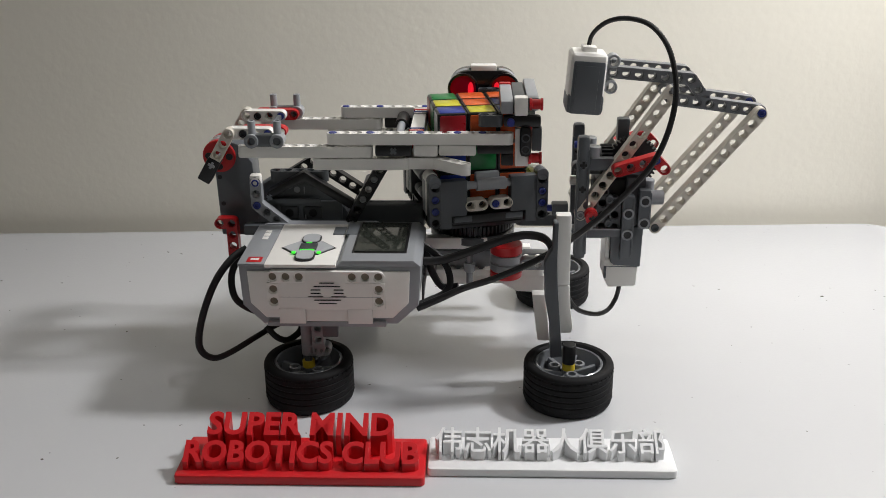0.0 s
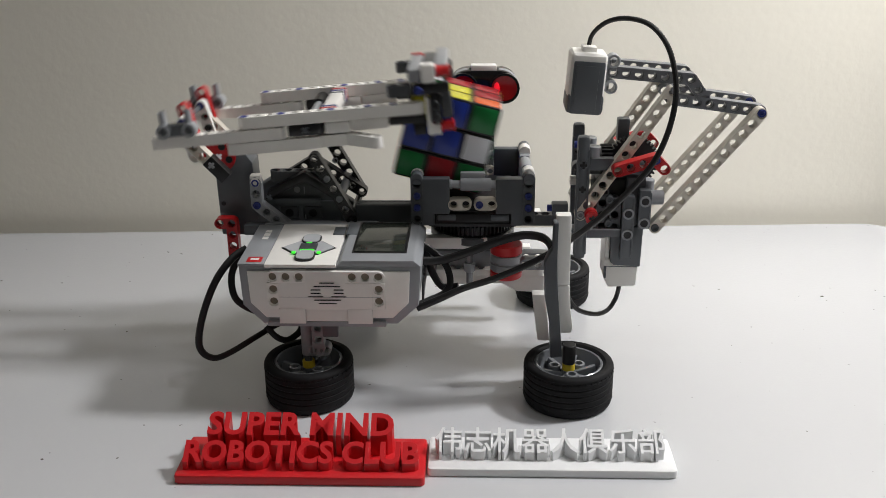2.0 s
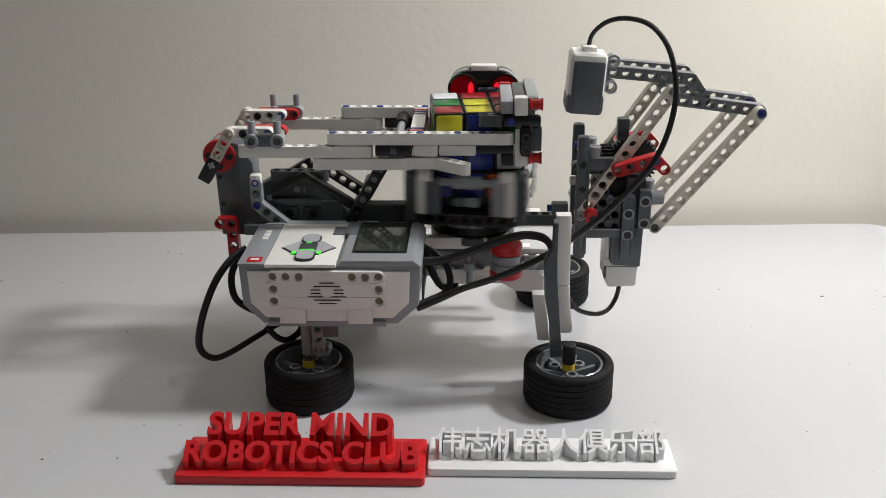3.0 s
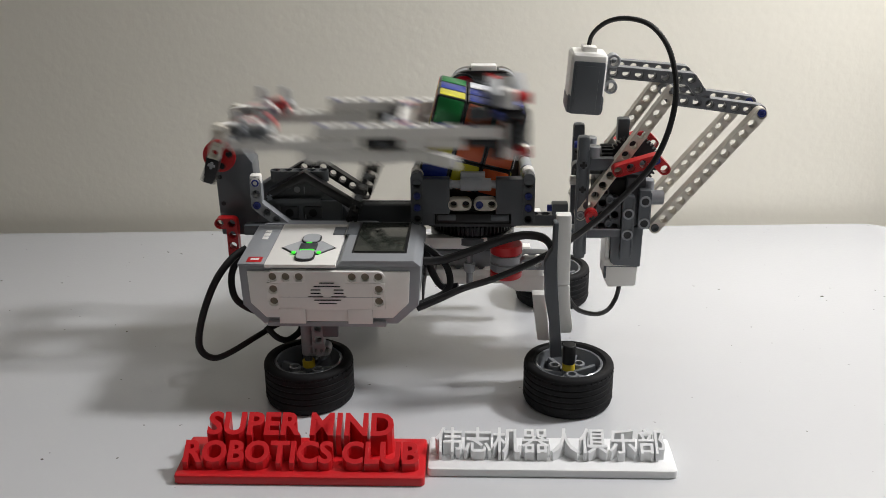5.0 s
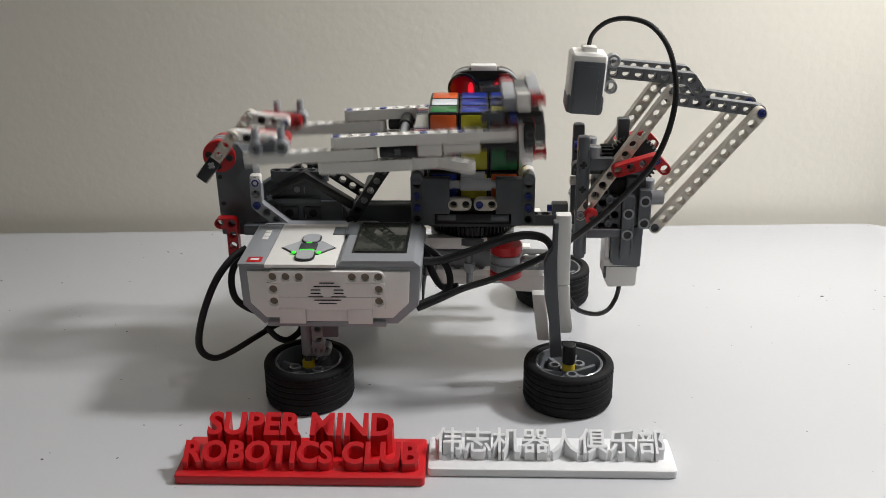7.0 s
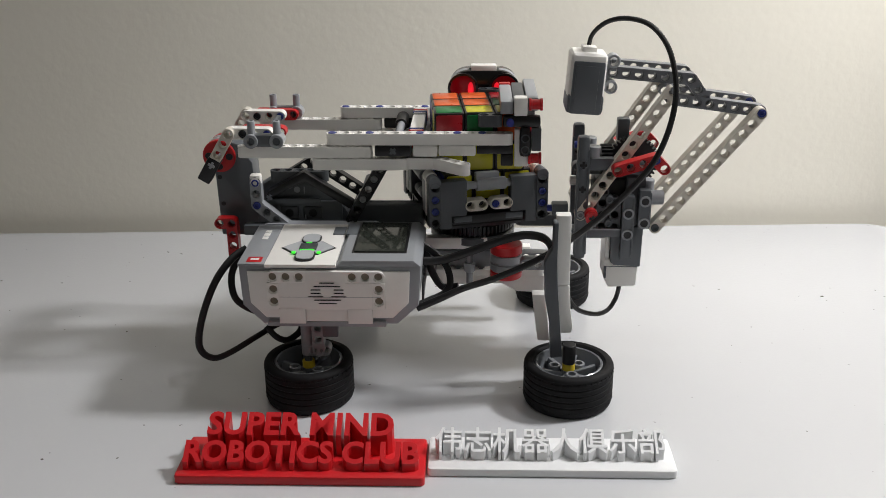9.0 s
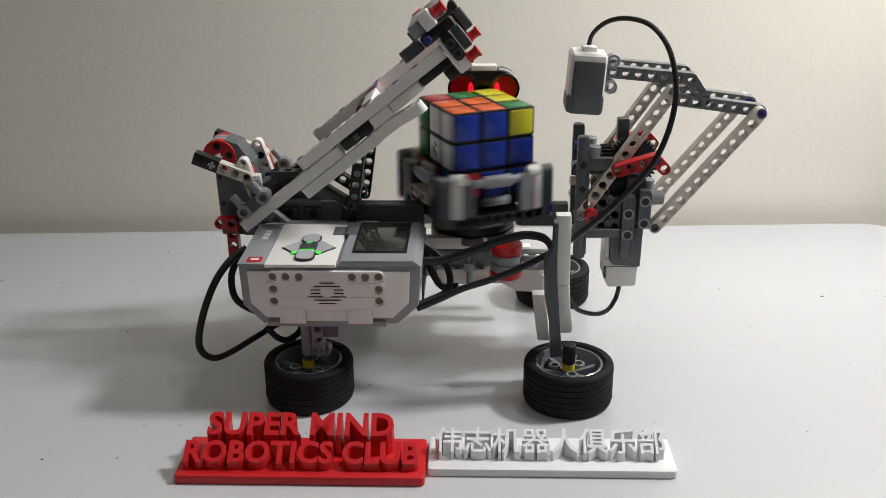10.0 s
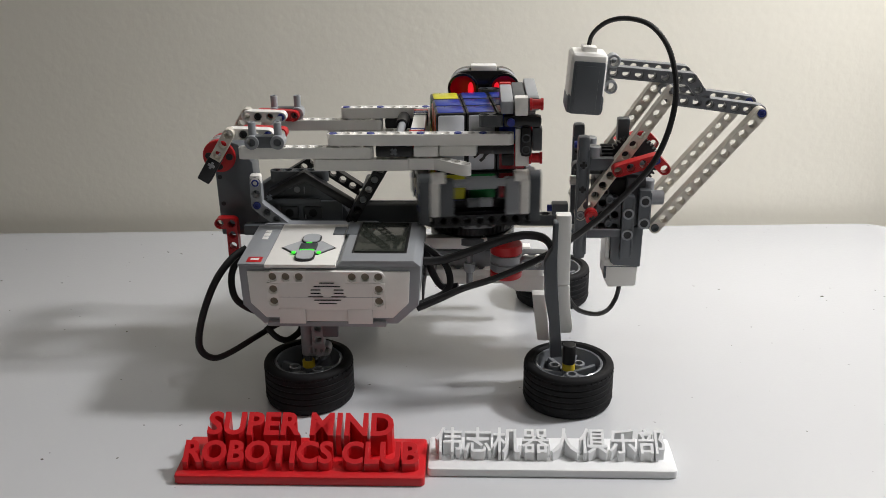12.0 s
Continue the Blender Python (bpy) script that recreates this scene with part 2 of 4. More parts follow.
TURN = 2.5  # the wall and the table stand a little askew to the robot
ROOM = at(0, 0, 0, 0, 0, TURN)
setting("wall_north", span(-3200, 3200, 345, 465, -740, 1860, 0), WALL, "cream painted wall with fine roller texture", "wall", ROOM)
setting("wall_south", span(-3200, 3200, -5120, -5000, -740, 1860, 0), WALL, "cream painted wall behind the table", "wall", ROOM)
setting("wall_west", span(-3320, -3200, -5120, 465, -740, 1860, 0), WALL, "cream painted side wall", "wall", ROOM)
setting("wall_east", span(3200, 3320, -5120, 465, -740, 1860, 0), WALL, "cream painted side wall", "wall", ROOM)
setting("floor", span(-3320, 3320, -5120, 465, -790, -740, 0), FLOOR, "plain grey tiled floor", "floor", ROOM)
setting("ceiling", span(-3320, 3320, -5120, 465, 1860, 1920, 0), CEILING, "plain white ceiling", "ceiling", ROOM)


def table():
    w, d, r = 1830, 760, 34
    x1, y1 = 428, 326
    pts = []
    for cx, cy, a0 in ((x1 - r, y1 - r, 0), (x1 - w + r, y1 - r, 90), (x1 - w + r, y1 - d + r, 180), (x1 - r, y1 - d + r, 270)):
        for k in range(9):
            a = radians(a0 + k * 90 / 8)
            pts.append((cx + r * math.cos(a), cy + r * math.sin(a)))
    top = tagged(empty("folding_table", ROOM), "white moulded plastic folding table against the wall", "table")
    bm = bmesh.new()
    rings = []
    for inset, z in ((14, -44), (2, -40), (0, -36), (0, -7), (2, -2), (7, 0)):
        ring = []
        for (x, y) in pts:
            cx, cy = x1 - w / 2, y1 - d / 2
            ring.append(bm.verts.new((x - math.copysign(inset, x - cx), y - math.copysign(inset, y - cy), z)))
        rings.append(ring)
    n = len(pts)
    for a, b in zip(rings, rings[1:]):
        for i in range(n):
            bm.faces.new((a[i], a[(i + 1) % n], b[(i + 1) % n], b[i]))
    bm.faces.new(rings[0]), bm.faces.new(rings[-1])
    part("tabletop", bm, TABLE, top)
    for x in (x1 - 180, x1 - w + 180):
        for y in (y1 - 90, y1 - d + 90):
            part("leg", rod(15, 694, mm(x, y, -739)), MGREY, top, "grey steel tube leg")
        part("leg_brace", span(x - 9, x + 9, y1 - d + 90, y1 - 90, -560, -545, 2), MGREY, top)


table()


def glyph(ch, size):
    """Mesh points of one character of the built-in font, thick along z."""
    cu = bpy.data.curves.new("glyph", "FONT")
    cu.body, cu.size, cu.extrude, cu.resolution_u, cu.offset = ch, size, 1.0, 3, 0.3 if ch.isascii() else 0.12
    ob = bpy.data.objects.new("glyph", cu)
    scene.collection.objects.link(ob)
    bpy.context.view_layer.update()
    me = bpy.data.meshes.new_from_object(ob.evaluated_get(bpy.context.evaluated_depsgraph_get()))
    bpy.data.objects.remove(ob)
    bpy.data.curves.remove(cu)
    return me


def text_row(sign, text, x0, x1, y0, z0, rise, run, base, material):
    """Letters with a sloping face that rises backwards, drawn straight down to the base plate."""
    size, total = 10.0, glyph(text, 10.0)
    xs = [v.co.x for v in total.vertices]
    ys = [v.co.y for v in total.vertices]
    k, left, low, high = (x1 - x0) / (max(xs) - min(xs)), min(xs), min(ys), max(ys)
    for i, ch in enumerate(text):
        if ch == " ":
            continue
        me = glyph(ch, size)
        before = glyph(text[: i + 1], size)
        shift = max(v.co.x for v in before.vertices) - max(v.co.x for v in me.vertices)
        bm = bmesh.new()
        bm.from_mesh(me)
        bmesh.ops.remove_doubles(bm, verts=bm.verts, dist=1e-4)
        for v in bm.verts:
            f = (v.co.y - low) / (high - low)
            x = x0 + (v.co.x + shift - left) * k
            v.co = Vector((x, y0 + f * run, z0 + f * rise if v.co.z > 0 else base - 0.4))
        bmesh.ops.triangulate(bm, faces=[f for f in bm.faces if len(f.verts) > 4])
        part("letter", mesh_of("letter", bm, 25), material, sign)


def plate(x0, x1, y0, y1, h):
    """A base plate with rounded corners and an eased upper rim."""
    bm = bmesh.new()
    rings = []
    for inset, z in ((0.4, 0), (0, 0.5), (0, h - 1.4), (0.4, h - 0.4), (1.4, h)):
        r = 2.6 - inset
        ring = []
        for cx, cy, a0 in ((x1 - 2.6, y1 - 2.6, 0), (x0 + 2.6, y1 - 2.6, 90), (x0 + 2.6, y0 + 2.6, 180), (x1 - 2.6, y0 + 2.6, 270)):
            for k in range(7):
                a = radians(a0 + k * 15)
                ring.append(bm.verts.new((cx + r * math.cos(a), cy + r * math.sin(a), z)))
        rings.append(ring)
    n = len(rings[0])
    for a, b in zip(rings, rings[1:]):
        for i in range(n):
            bm.faces.new((a[i], a[(i + 1) % n], b[(i + 1) % n], b[i]))
    bm.faces.new(rings[0]), bm.faces.new(rings[-1])
    return bm


red_sign = tagged(empty("name_sign"), "red printed plastic desk sign with two rows of raised words", "sign")
part("base_plate", plate(-147.5, -8.6, -90, -49, 5.5), SIGN_RED, red_sign)
text_row(red_sign, "SUPER MIND", -133, -27, -68.5, 18.6, 7.5, 12.8, 5.5, SIGN_RED)
text_row(red_sign, "ROBOTICS CLUB", -143.5, -12, -84, 10.4, 7, 12, 5.5, SIGN_RED)
white_sign = tagged(empty("name_sign"), "white printed plastic desk sign with raised Chinese words", "sign")
part("base_plate", plate(-7.6, 131.5, -80, -46, 5), SIGN_WHITE, white_sign)
text_row(white_sign, "伟志机器人俱乐部", -3.5, 126, -71, 10.3, 8, 13.6, 5, SIGN_WHITE)


# ---- the robot ----
robot = tagged(empty("cube_solving_robot"), "grey, white and red toy-brick robot standing on flat-lying wheels", "robot")


def wheel(x, y, turn):
    """A tyre lying on its side as a foot, rim upwards."""
    rim_m = at(x, y, 0, 0, 0, turn)
    tyre = [(21.4, 1.2), (23, 0.3), (26, 0.2), (27.4, 1.6), (27.9, 3.6)]
    for k in range(5):
        z = 5.0 + k * 4.0
        tyre += [(28.1, z), (28.1, z + 2.6), (27.6, z + 2.9), (27.6, z + 3.5)]
    tyre += [(28.0, 25.6), (27.4, 26.9), (26.0, 27.8), (23.0, 27.7), (21.6, 26.6), (21.0, 24), (21.0, 4), (21.4, 1.2)]
    tyre_ob = part("tyre", lathe(tyre, 56), RUBBER, None, "black rubber tyre lying flat on the table")
    lugs = bmesh.new()
    for k in range(44):
        put(lugs, box(0.9, 1.6, 3.4, 0.2, mm(0, 0, 0, 0, 0, k * 360 / 44) @ mm(27.45, 0, 24.6, 0, -18, 0), 1))
        put(lugs, box(0.9, 1.6, 3.4, 0.2, mm(0, 0, 0, 0, 0, k * 360 / 44 + 3) @ mm(27.45, 0, 3.6, 0, 18, 0), 1))
    w = part("wheel", lathe([(21.2, 3), (21.4, 26.0), (20.6, 26.6), (19.7, 26.2), (18.9, 22), (17.6, 15), (16.2, 13), (16.2, 10), (21.2, 3)], 48), RIM, robot, "silver-grey plastic wheel rim", rim_m)
    tyre_ob.parent = w
    part("tread", lugs, RUBBER, w)
    for k in range(6):
        bm = box(15.5, 2.8, 7, 0.6, mm(0, 0, 0, 0, 0, k * 60) @ mm(10.6, 0, 17.5, 0, -14, 0))
        part("spoke", bm, RIM, w)
    for k in range(3):
        part("pin_hole", tube(3.8, 2.4, 9.5, mm(9 * math.cos(k * 2.094 + 0.5), 9 * math.sin(k * 2.094 + 0.5), 13)), RIM, w)
    part("hub", rod(4.4, 17, mm(0, 0, 4)), MGREY, w)
    part("bushing", tube(4.0, 2.4, 4.5, mm(0, 0, 21)), YELLOWP, w, "yellow axle bushing")
    return w


wheel(77.7, 8, 10)
wheel(-86.5, 9.5, 50)
wheel(79, 165, 0)
wheel(-86.5, 175, 30)


# the programmable controller brick
def controller():
    x0, x1 = -124.5, -13.5
    shell = prism([(x0, 93.5), (x0 + 1, 67), (x0 + 13, 54.5), (x1 - 15, 54.5), (x1 - 2, 67), (x1, 93.5)], 1.5, 70, 1.6)
    c = part("controller", shell, LGREY, robot, "grey and white controller brick with a small screen")
    white = prism([(x0 + 5.5, 90), (x0 + 6.4, 69.4), (x0 + 15.6, 59.4), (x1 - 17.8, 59.4), (x1 - 8.0, 69.4), (x1 - 7.0, 90)], -0.2, 1.45, 0.5)
    part("side_cover", white, WHITE, c)
    part("bottom_edge", span(x0 + 16, x1 - 22, -0.9, 3, 53.8, 57, 0.6), LGREY, c)
    for x in (-103.4, -55.4):
        part("holed_strip", mesh_of("holed_strip", cells(3, (x < -60, x > -60))), WHITE, c, "", at(x, 1.2, 87.2))
    for x in (-103.4, -39.4):
        part("holed_strip", mesh_of("holed_strip", cells(2, (False, False))), WHITE, c, "", at(x, 1.2, 79.2, 0, 90, 0))
    part("side_block", prism([(-99.7, 66), (-99.7, 83.4), (-83.6, 83.4), (-83.6, 90.9), (-59.2, 90.9), (-59.2, 83.4), (-43.1, 83.4), (-43.1, 66)], -2.52, 1.4, 0.25), WHITE, c)
    part("side_corner", span(-107.3, -99.75, -2.4, 1.4, 65.8, 67.6, 0.3), WHITE, c)
    part("side_corner", span(-43.05, -35.6, -2.4, 1.4, 65.8, 67.6, 0.3), WHITE, c)
    # shallow discs coloured as the shade at the bottom of each side hole
    dark = mesh_of("hole_shade_disc", rod(2.42, 0.3, mm(0, 0, 0, 90, 0, 0), 16, 0.05))
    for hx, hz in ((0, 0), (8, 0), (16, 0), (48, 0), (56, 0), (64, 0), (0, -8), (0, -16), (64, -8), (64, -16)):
        part("hole_shade_disc", dark, SHADED_HOLE, c, "", at(-103.4 + hx, -0.3, 87.2 + hz))
    for xa, xb in ((-100.5, -84.5), (-58.5, -43.5)):
        part("latch_tab", span(xa, xb, -2.7, 1.0, 56.6, 66.6, 0.3), WHITE, c)
    part("battery_door", span(-84.3, -58.7, -1.2, 1.0, 57.5, 65.8, 0.3), WHITE, c)
    for k, w in enumerate((9, 16, 6, 6, 9, 16, 11)):
        z = 83.4 - k * 2.25
        for s in ((-1, 1) if k in (2, 3, 4) else (0,)):
            part("speaker_slot", span(-70.5 - w / 2 + s * 7, -70.5 + w / 2 + s * 7, -3.0, -2.4, z, z + 0.55, 0.1), BLACK, c)
    part("seam", span(-100, -38, -2.6, -2.4, 74.2, 74.4, 0), LGREY, c)
    # top deck
    part("top_cover", prism([(-108, 93), (-108, 95.2), (-65, 95.2), (-65, 93)], -1.5, 69, 0.5), WHITE, c, "white top cover")
    part("corner_band", span(-124.6, -108.2, 0.2, 69, 93, 95.0, 0.8), LGREY, c)
    scr = prism([(-64.6, 93), (-62, 97), (-18, 97), (-13.6, 93)], 0.5, 69.5, 1.1)
    part("screen_surround", scr, LGREY, c, "pale grey screen surround")
    part("back_button", span(-64, -56.4, 45, 68, 96.4, 97.4, 0.5), MGREY, c)
    part("bezel", span(-56.6, -23.0, 12.8, 67, 96.8, 97.35, 0.2), BLACK, c)
    part("screen", span(-55.2, -24.6, 14.2, 66, 97.2, 97.75, 0.1), SCREEN, c, "dark grey display")
    part("tab", span(-73, -65.3, 49, 63, 95.0, 95.7, 0.3), MGREY, c)
    part("button_plate", mesh_of("button_plate", polygon([(-101, 25.5), (-92, 35.5), (-78, 35.5), (-69, 25.5), (-78, 15.3), (-92, 15.3)], 94.8, 96.0)), PALE, c)
    part("plate_outline", mesh_of("plate_outline", polygon([(-102.2, 25.5), (-92.4, 36.6), (-77.6, 36.6), (-67.8, 25.5), (-77.6, 14.2), (-92.4, 14.2)], 94.6, 95.5)), BLACK, c)
    for y0, y1 in ((32.4, 46.6), (3.9, 18.4)):
        part("arrow_button", mesh_of("arrow_button", polygon(rounded(-90.3, -79.9, y0, y1, 4.6), 95.2, 96.9)), PALE, c, "grey arrow button")
        part("button_edge", mesh_of("button_edge", polygon(rounded(-91.1, -79.1, y0 - 0.9, y1 + 0.9, 5.2), 95.0, 96.3)), BLACK, c)
    part("centre_button", span(-90.4, -79.6, 20.6, 30.6, 95.5, 96.7, 0.4), DGREY, c)
    for gx, gy, w, d in ((-87.3, 31.0, 3.6, 1.0), (-94.0, 14.0, 2.4, 2.4), (-78.4, 14.0, 2.4, 2.4), (-89.6, 19.2, 9.0, 0.7)):
        part("button_light", span(gx, gx + w, gy, gy + d, 96.0, 96.95, 0.3), GREEN_LED, c, "green glowing light")
    part("badge", span(-119.5, -110.5, 2.5, 10.5, 94.8, 95.35, 0.1), RED, c, "small red square badge")
    part("badge_mark", span(-117.6, -112.4, 5, 8, 95.2, 95.5, 0.1), WHITE, c)
    for k, yy in enumerate((41, 47, 53)):
        part("print_bar", span(-117.6, -113.8, yy, yy + 4.6, 94.8, 95.25, 0.1), WHITE, c, "white printed bar")
    # ports on the end
    for k in range(4):
        part("port", span(x1 - 0.4, x1 + 0.9, 8 + k * 15, 19 + k * 15, 68, 80, 0.3), BLACK, c)
    part("bottom_foot", span(-112, -105, 4, 11, 52.6, 56, 0.8), WHITE, c)
    return c


def rounded(x0, x1, y0, y1, r):
    """Outline of a rectangle with round corners."""
    pts = []
    for cx, cy, a0 in ((x1 - r, y1 - r, 0), (x0 + r, y1 - r, 90), (x0 + r, y0 + r, 180), (x1 - r, y0 + r, 270)):
        pts += [(cx + r * math.cos(radians(a0 + k * 18)), cy + r * math.sin(radians(a0 + k * 18))) for k in range(6)]
    return pts


def polygon(pts, z0, z1):
    bm = bmesh.new()
    f = bm.faces.new([bm.verts.new((x, y, z0)) for x, y in pts])
    ext = bmesh.ops.extrude_face_region(bm, geom=[f])
    bmesh.ops.translate(bm, vec=(0, 0, z1 - z0), verts=[v for v in ext["geom"] if isinstance(v, bmesh.types.BMVert)])
    return bm


controller()

# wheel struts under the controller and at the side column
part("axle", plus(34, m=mm(-86.5, 9.5, 22)), MGREY, robot)
part("axle_joiner", tube(3.9, 2.3, 24, mm(-86.5, 9.5, 30)), LGREY, robot)
beam("strut", 3, LGREY, robot, at(-79, 8, 34, 0, -90, 0))
beam("strut", 2, LGREY, robot, at(-83, 9, 34, 0, 0, 0))
part("strut_block", span(-76, -66, 4, 14, 44, 54, 1), MGREY, robot)
part("axle", plus(16, m=mm(77.7, 8, 20)), BLACK, robot)
part("axle_joiner", rod(4.1, 13, mm(77.7, 8, 25.5)), BLACK, robot, "black axle connector above the wheel")


# column of the right-hand support
part("column", prism([(67.6, 120.4), (76.8, 120.4), (77, 93), (77.2, 75), (69.6, 75), (69, 93)], 16, 24, 0.9), WHITE, robot, "tall white side beam")
part("column_foot", prism([(69.7, 74.8), (77.3, 74.8), (78.2, 60), (80.2, 46), (79.4, 42.4), (73, 42), (70.8, 58)], 15.6, 24.4, 1.0), WHITE, robot)
part("leaning_strut", prism([(65.4, 119), (68.4, 119), (68.2, 93.4), (69.2, 78), (70.9, 57.7), (73.4, 30), (66, 29), (65, 51.6), (61.5, 69.7), (60.6, 93.4), (62.5, 98), (65.2, 102)], 6.8, 14.8, 1.0), SLATE, robot, "dark grey leaning beam")
part("leaning_foot", prism([(55.0, 64), (63.3, 64), (65.2, 47.3), (66.8, 31.4), (59, 31.8), (56.3, 52)], 26, 34, 1.0), WHITE, robot)
part("frame_block", prism([(-10, 42.5), (-10, 49.8), (67, 49.8), (67, 37), (48.4, 37.8), (37.4, 43.8)], 90, 98, 1.2), WHITE, robot, "white frame panel under the turntable")
beam("frame_top", 9, WHITE, robot, flat(-1, 94, 50.4))
part("rear_frame", span(-20, 70, 122, 130, 44, 52, 1), WHITE, robot)
part("side_frame", span(-8, 0, 86, 122, 44, 56, 1), WHITE, robot)
part("upper_frame", span(-24, 27, 76, 84, 75, 83, 1), WHITE, robot)
part("upper_frame", span(-24, 66, 128, 136, 74, 84, 1), WHITE, robot)
part("base_beam", span(-100, 30, 118.5, 121.5, 44, 52, 1), WHITE, robot, "white base beam")
part("base_beam", span(-100, 60, 140, 148, 44, 52, 1), WHITE, robot, "white base beam")
part("base_cross", span(-104, -96, 20, 168, 46, 53, 1), MGREY, robot)
part("base_cross", span(-76, -68, 20, 168, 46, 53, 1), MGREY, robot)
part("turntable_base", rod(29, 6, mm(17, 104, 77), 48, 0.8), DGREY, robot, "dark grey turntable base")
for wx, wy in ((79, 165), (-86.5, 175)):
    part("axle_joiner", rod(4.1, 20, mm(wx, wy, 26)), BLACK, robot)
# turntable motor hub, axis upright
for z0, z1, mat, nm in ((72.5, 79.5, RED, "hub_disc"), (66.4, 72.3, LGREY, "hub_ring"), (60.6, 66.2, LGREY, "hub_ring"), (55.4, 60.4, RED, "hub_disc")):
    part(nm, rod(10.8, z1 - z0, mm(39.8, 77, z0), 36, 0.7), mat, robot)
# motor body lengthened unseen behind the controller to shade the table
part("drive_motor", span(-72, 30, 96, 118, 46, 66, 3), LGREY, robot, "grey turntable motor")
part("motor_post", rod(2.2, 30, mm(15, 84, 46)), RIM, robot, "thin bright axle")
part("motor_post_collar", rod(3.9, 6, mm(15, 84, 56)), LGREY, robot)
beam("cross_beam", 3, LGREY, robot, at(54, 92, 64))
beam("cross_beam", 3, LGREY, robot, at(52, 60, 72))

# long dark rails beside the arm motor
beam("rail", 11, SLATE, robot, flat(-58, 90, 100))
part("rail_side", span(-62, -16, 84, 94, 86, 103.4, 0.8), DGREY, robot)
beam("rail", 4, DGREY, robot, flat(50, 86, 93.5))
part("rail_side", span(47, 72, 82.6, 84.6, 90, 97, 0.6), MGREY, robot)
pin(robot, 70, 72, 106, "x", BLUE)
part("rail_end", span(69, 79.5, 68, 76, 102, 110, 1), MGREY, robot)

# the arm motor: an upright body with a red and grey drive hub and a long gearbox behind the controller
AX, AZ = -154.0, 134.8
part("arm_motor", prism([(-157, 78), (-158, 126), (-150, 146), (-141, 143), (-132, 130), (-131, 100), (-122, 92), (-122, 78)], 94, 114, 1.2), MGREY, robot, "dark grey motor casing")
part("gearbox", prism([(-131, 84), (-131, 112), (-120, 119), (-92, 119), (-70, 98), (-62, 84)], 93, 106, 1.5), MGREY, robot, "dark grey gearbox")
part("gearbox_panel", span(-116, -72, 90.5, 93, 88, 104, 0.6), MGREY, robot)
part("gearbox_bar", span(-124, -86, 88.4, 90.4, 102.6, 106.6, 0.6), MGREY, robot)
# pale disc coloured as the bright wall showing through a hole
part("hole_light_disc", rod(2.2, 0.5, mm(-102.5, 93.2, 111.5, 90, 0, 0), 18, 0.1), LGREY, robot)
part("gearbox_tick", span(-98, -97.2, 92.6, 93.2, 108.5, 113.5, 0.1), LGREY, robot)
beam("gearbox_top", 5, DGREY, robot, flat(-116, 92, 122))
for bx in (-108, -92):
    part("bore_rim", span(bx - 6.2, bx + 6.2, 89.6, 90.6, 91.4, 100.4, 1.2), DGREY, robot)
    # solid black disc stands in for the shaded depth of the bore
    part("bore", rod(2.9, 0.6, mm(bx, 89.7, 96, 90, 0, 0), 18, 0.1), BLACK, robot)
    part("bore_tick", span(bx - 5.6, bx - 4.6, 89.0, 89.7, 91.8, 94.6, 0.1), LGREY, robot)
for sx, sz in ((-155, 120), (-133, 118), (-154, 101)):
    part("screw", rod(1.6, 1.0, mm(sx, 94.4, sz, 90, 0, 0), 12), BLACK, robot)
for y0, y1, mat in ((93, 98, RED), (98.2, 103.4, LGREY), (103.6, 109, LGREY), (109.2, 114.2, RED)):
    part("hub_ring" if mat is LGREY else "hub_disc", rod(11.2, y1 - y0, mm(AX, y1, AZ, 90, 0, 0), 36, 0.6), mat, robot)

# red and pale corner braces
part("red_brace", bent(4, 2, 90), RED, robot, "red angled beam", at(-146.5, 84, 67, 0, -90, 0))
part("angle_beam", bent(3, 5, 50), LGREY, robot, "pale grey bent beam", at(-127, 79, 122, 0, 90, 0))
part("angle_beam_cap", span(-130.8, -123.2, 75.2, 82.6, 119, 127, 2), WHITE, robot)
pin(robot, -127, 79, 121.6, "y", BLUE, 2.5, 8.4)
pin(robot, -127, 79, 105.8, "y", BLUE, 2.5, 8.4)
part("black_brace", bent(5, 6, -66), BLACK, robot, "black bent beam", at(-121, 117, 108.5, 0, -32, 0))
part("brace_front", prism([(-123.4, 106.5), (-121, 113), (-95.5, 127.4), (-62.5, 106), (-64.8, 100), (-95.5, 119.8)], 83, 90.5, 1.8), BLACK, robot, "black smooth bent beam")
part("brace_axle", plus(1.0, 2.2, 0.8, mm(-119.6, 83.1, 109, 90, 30, 0)), MGREY, robot)
part("base_rail", span(-136, -60, 72, 80, 86, 93, 0.8), MGREY, robot)
beam("base_rail", 10, LGREY, robot, at(-120, 76, 90.2))

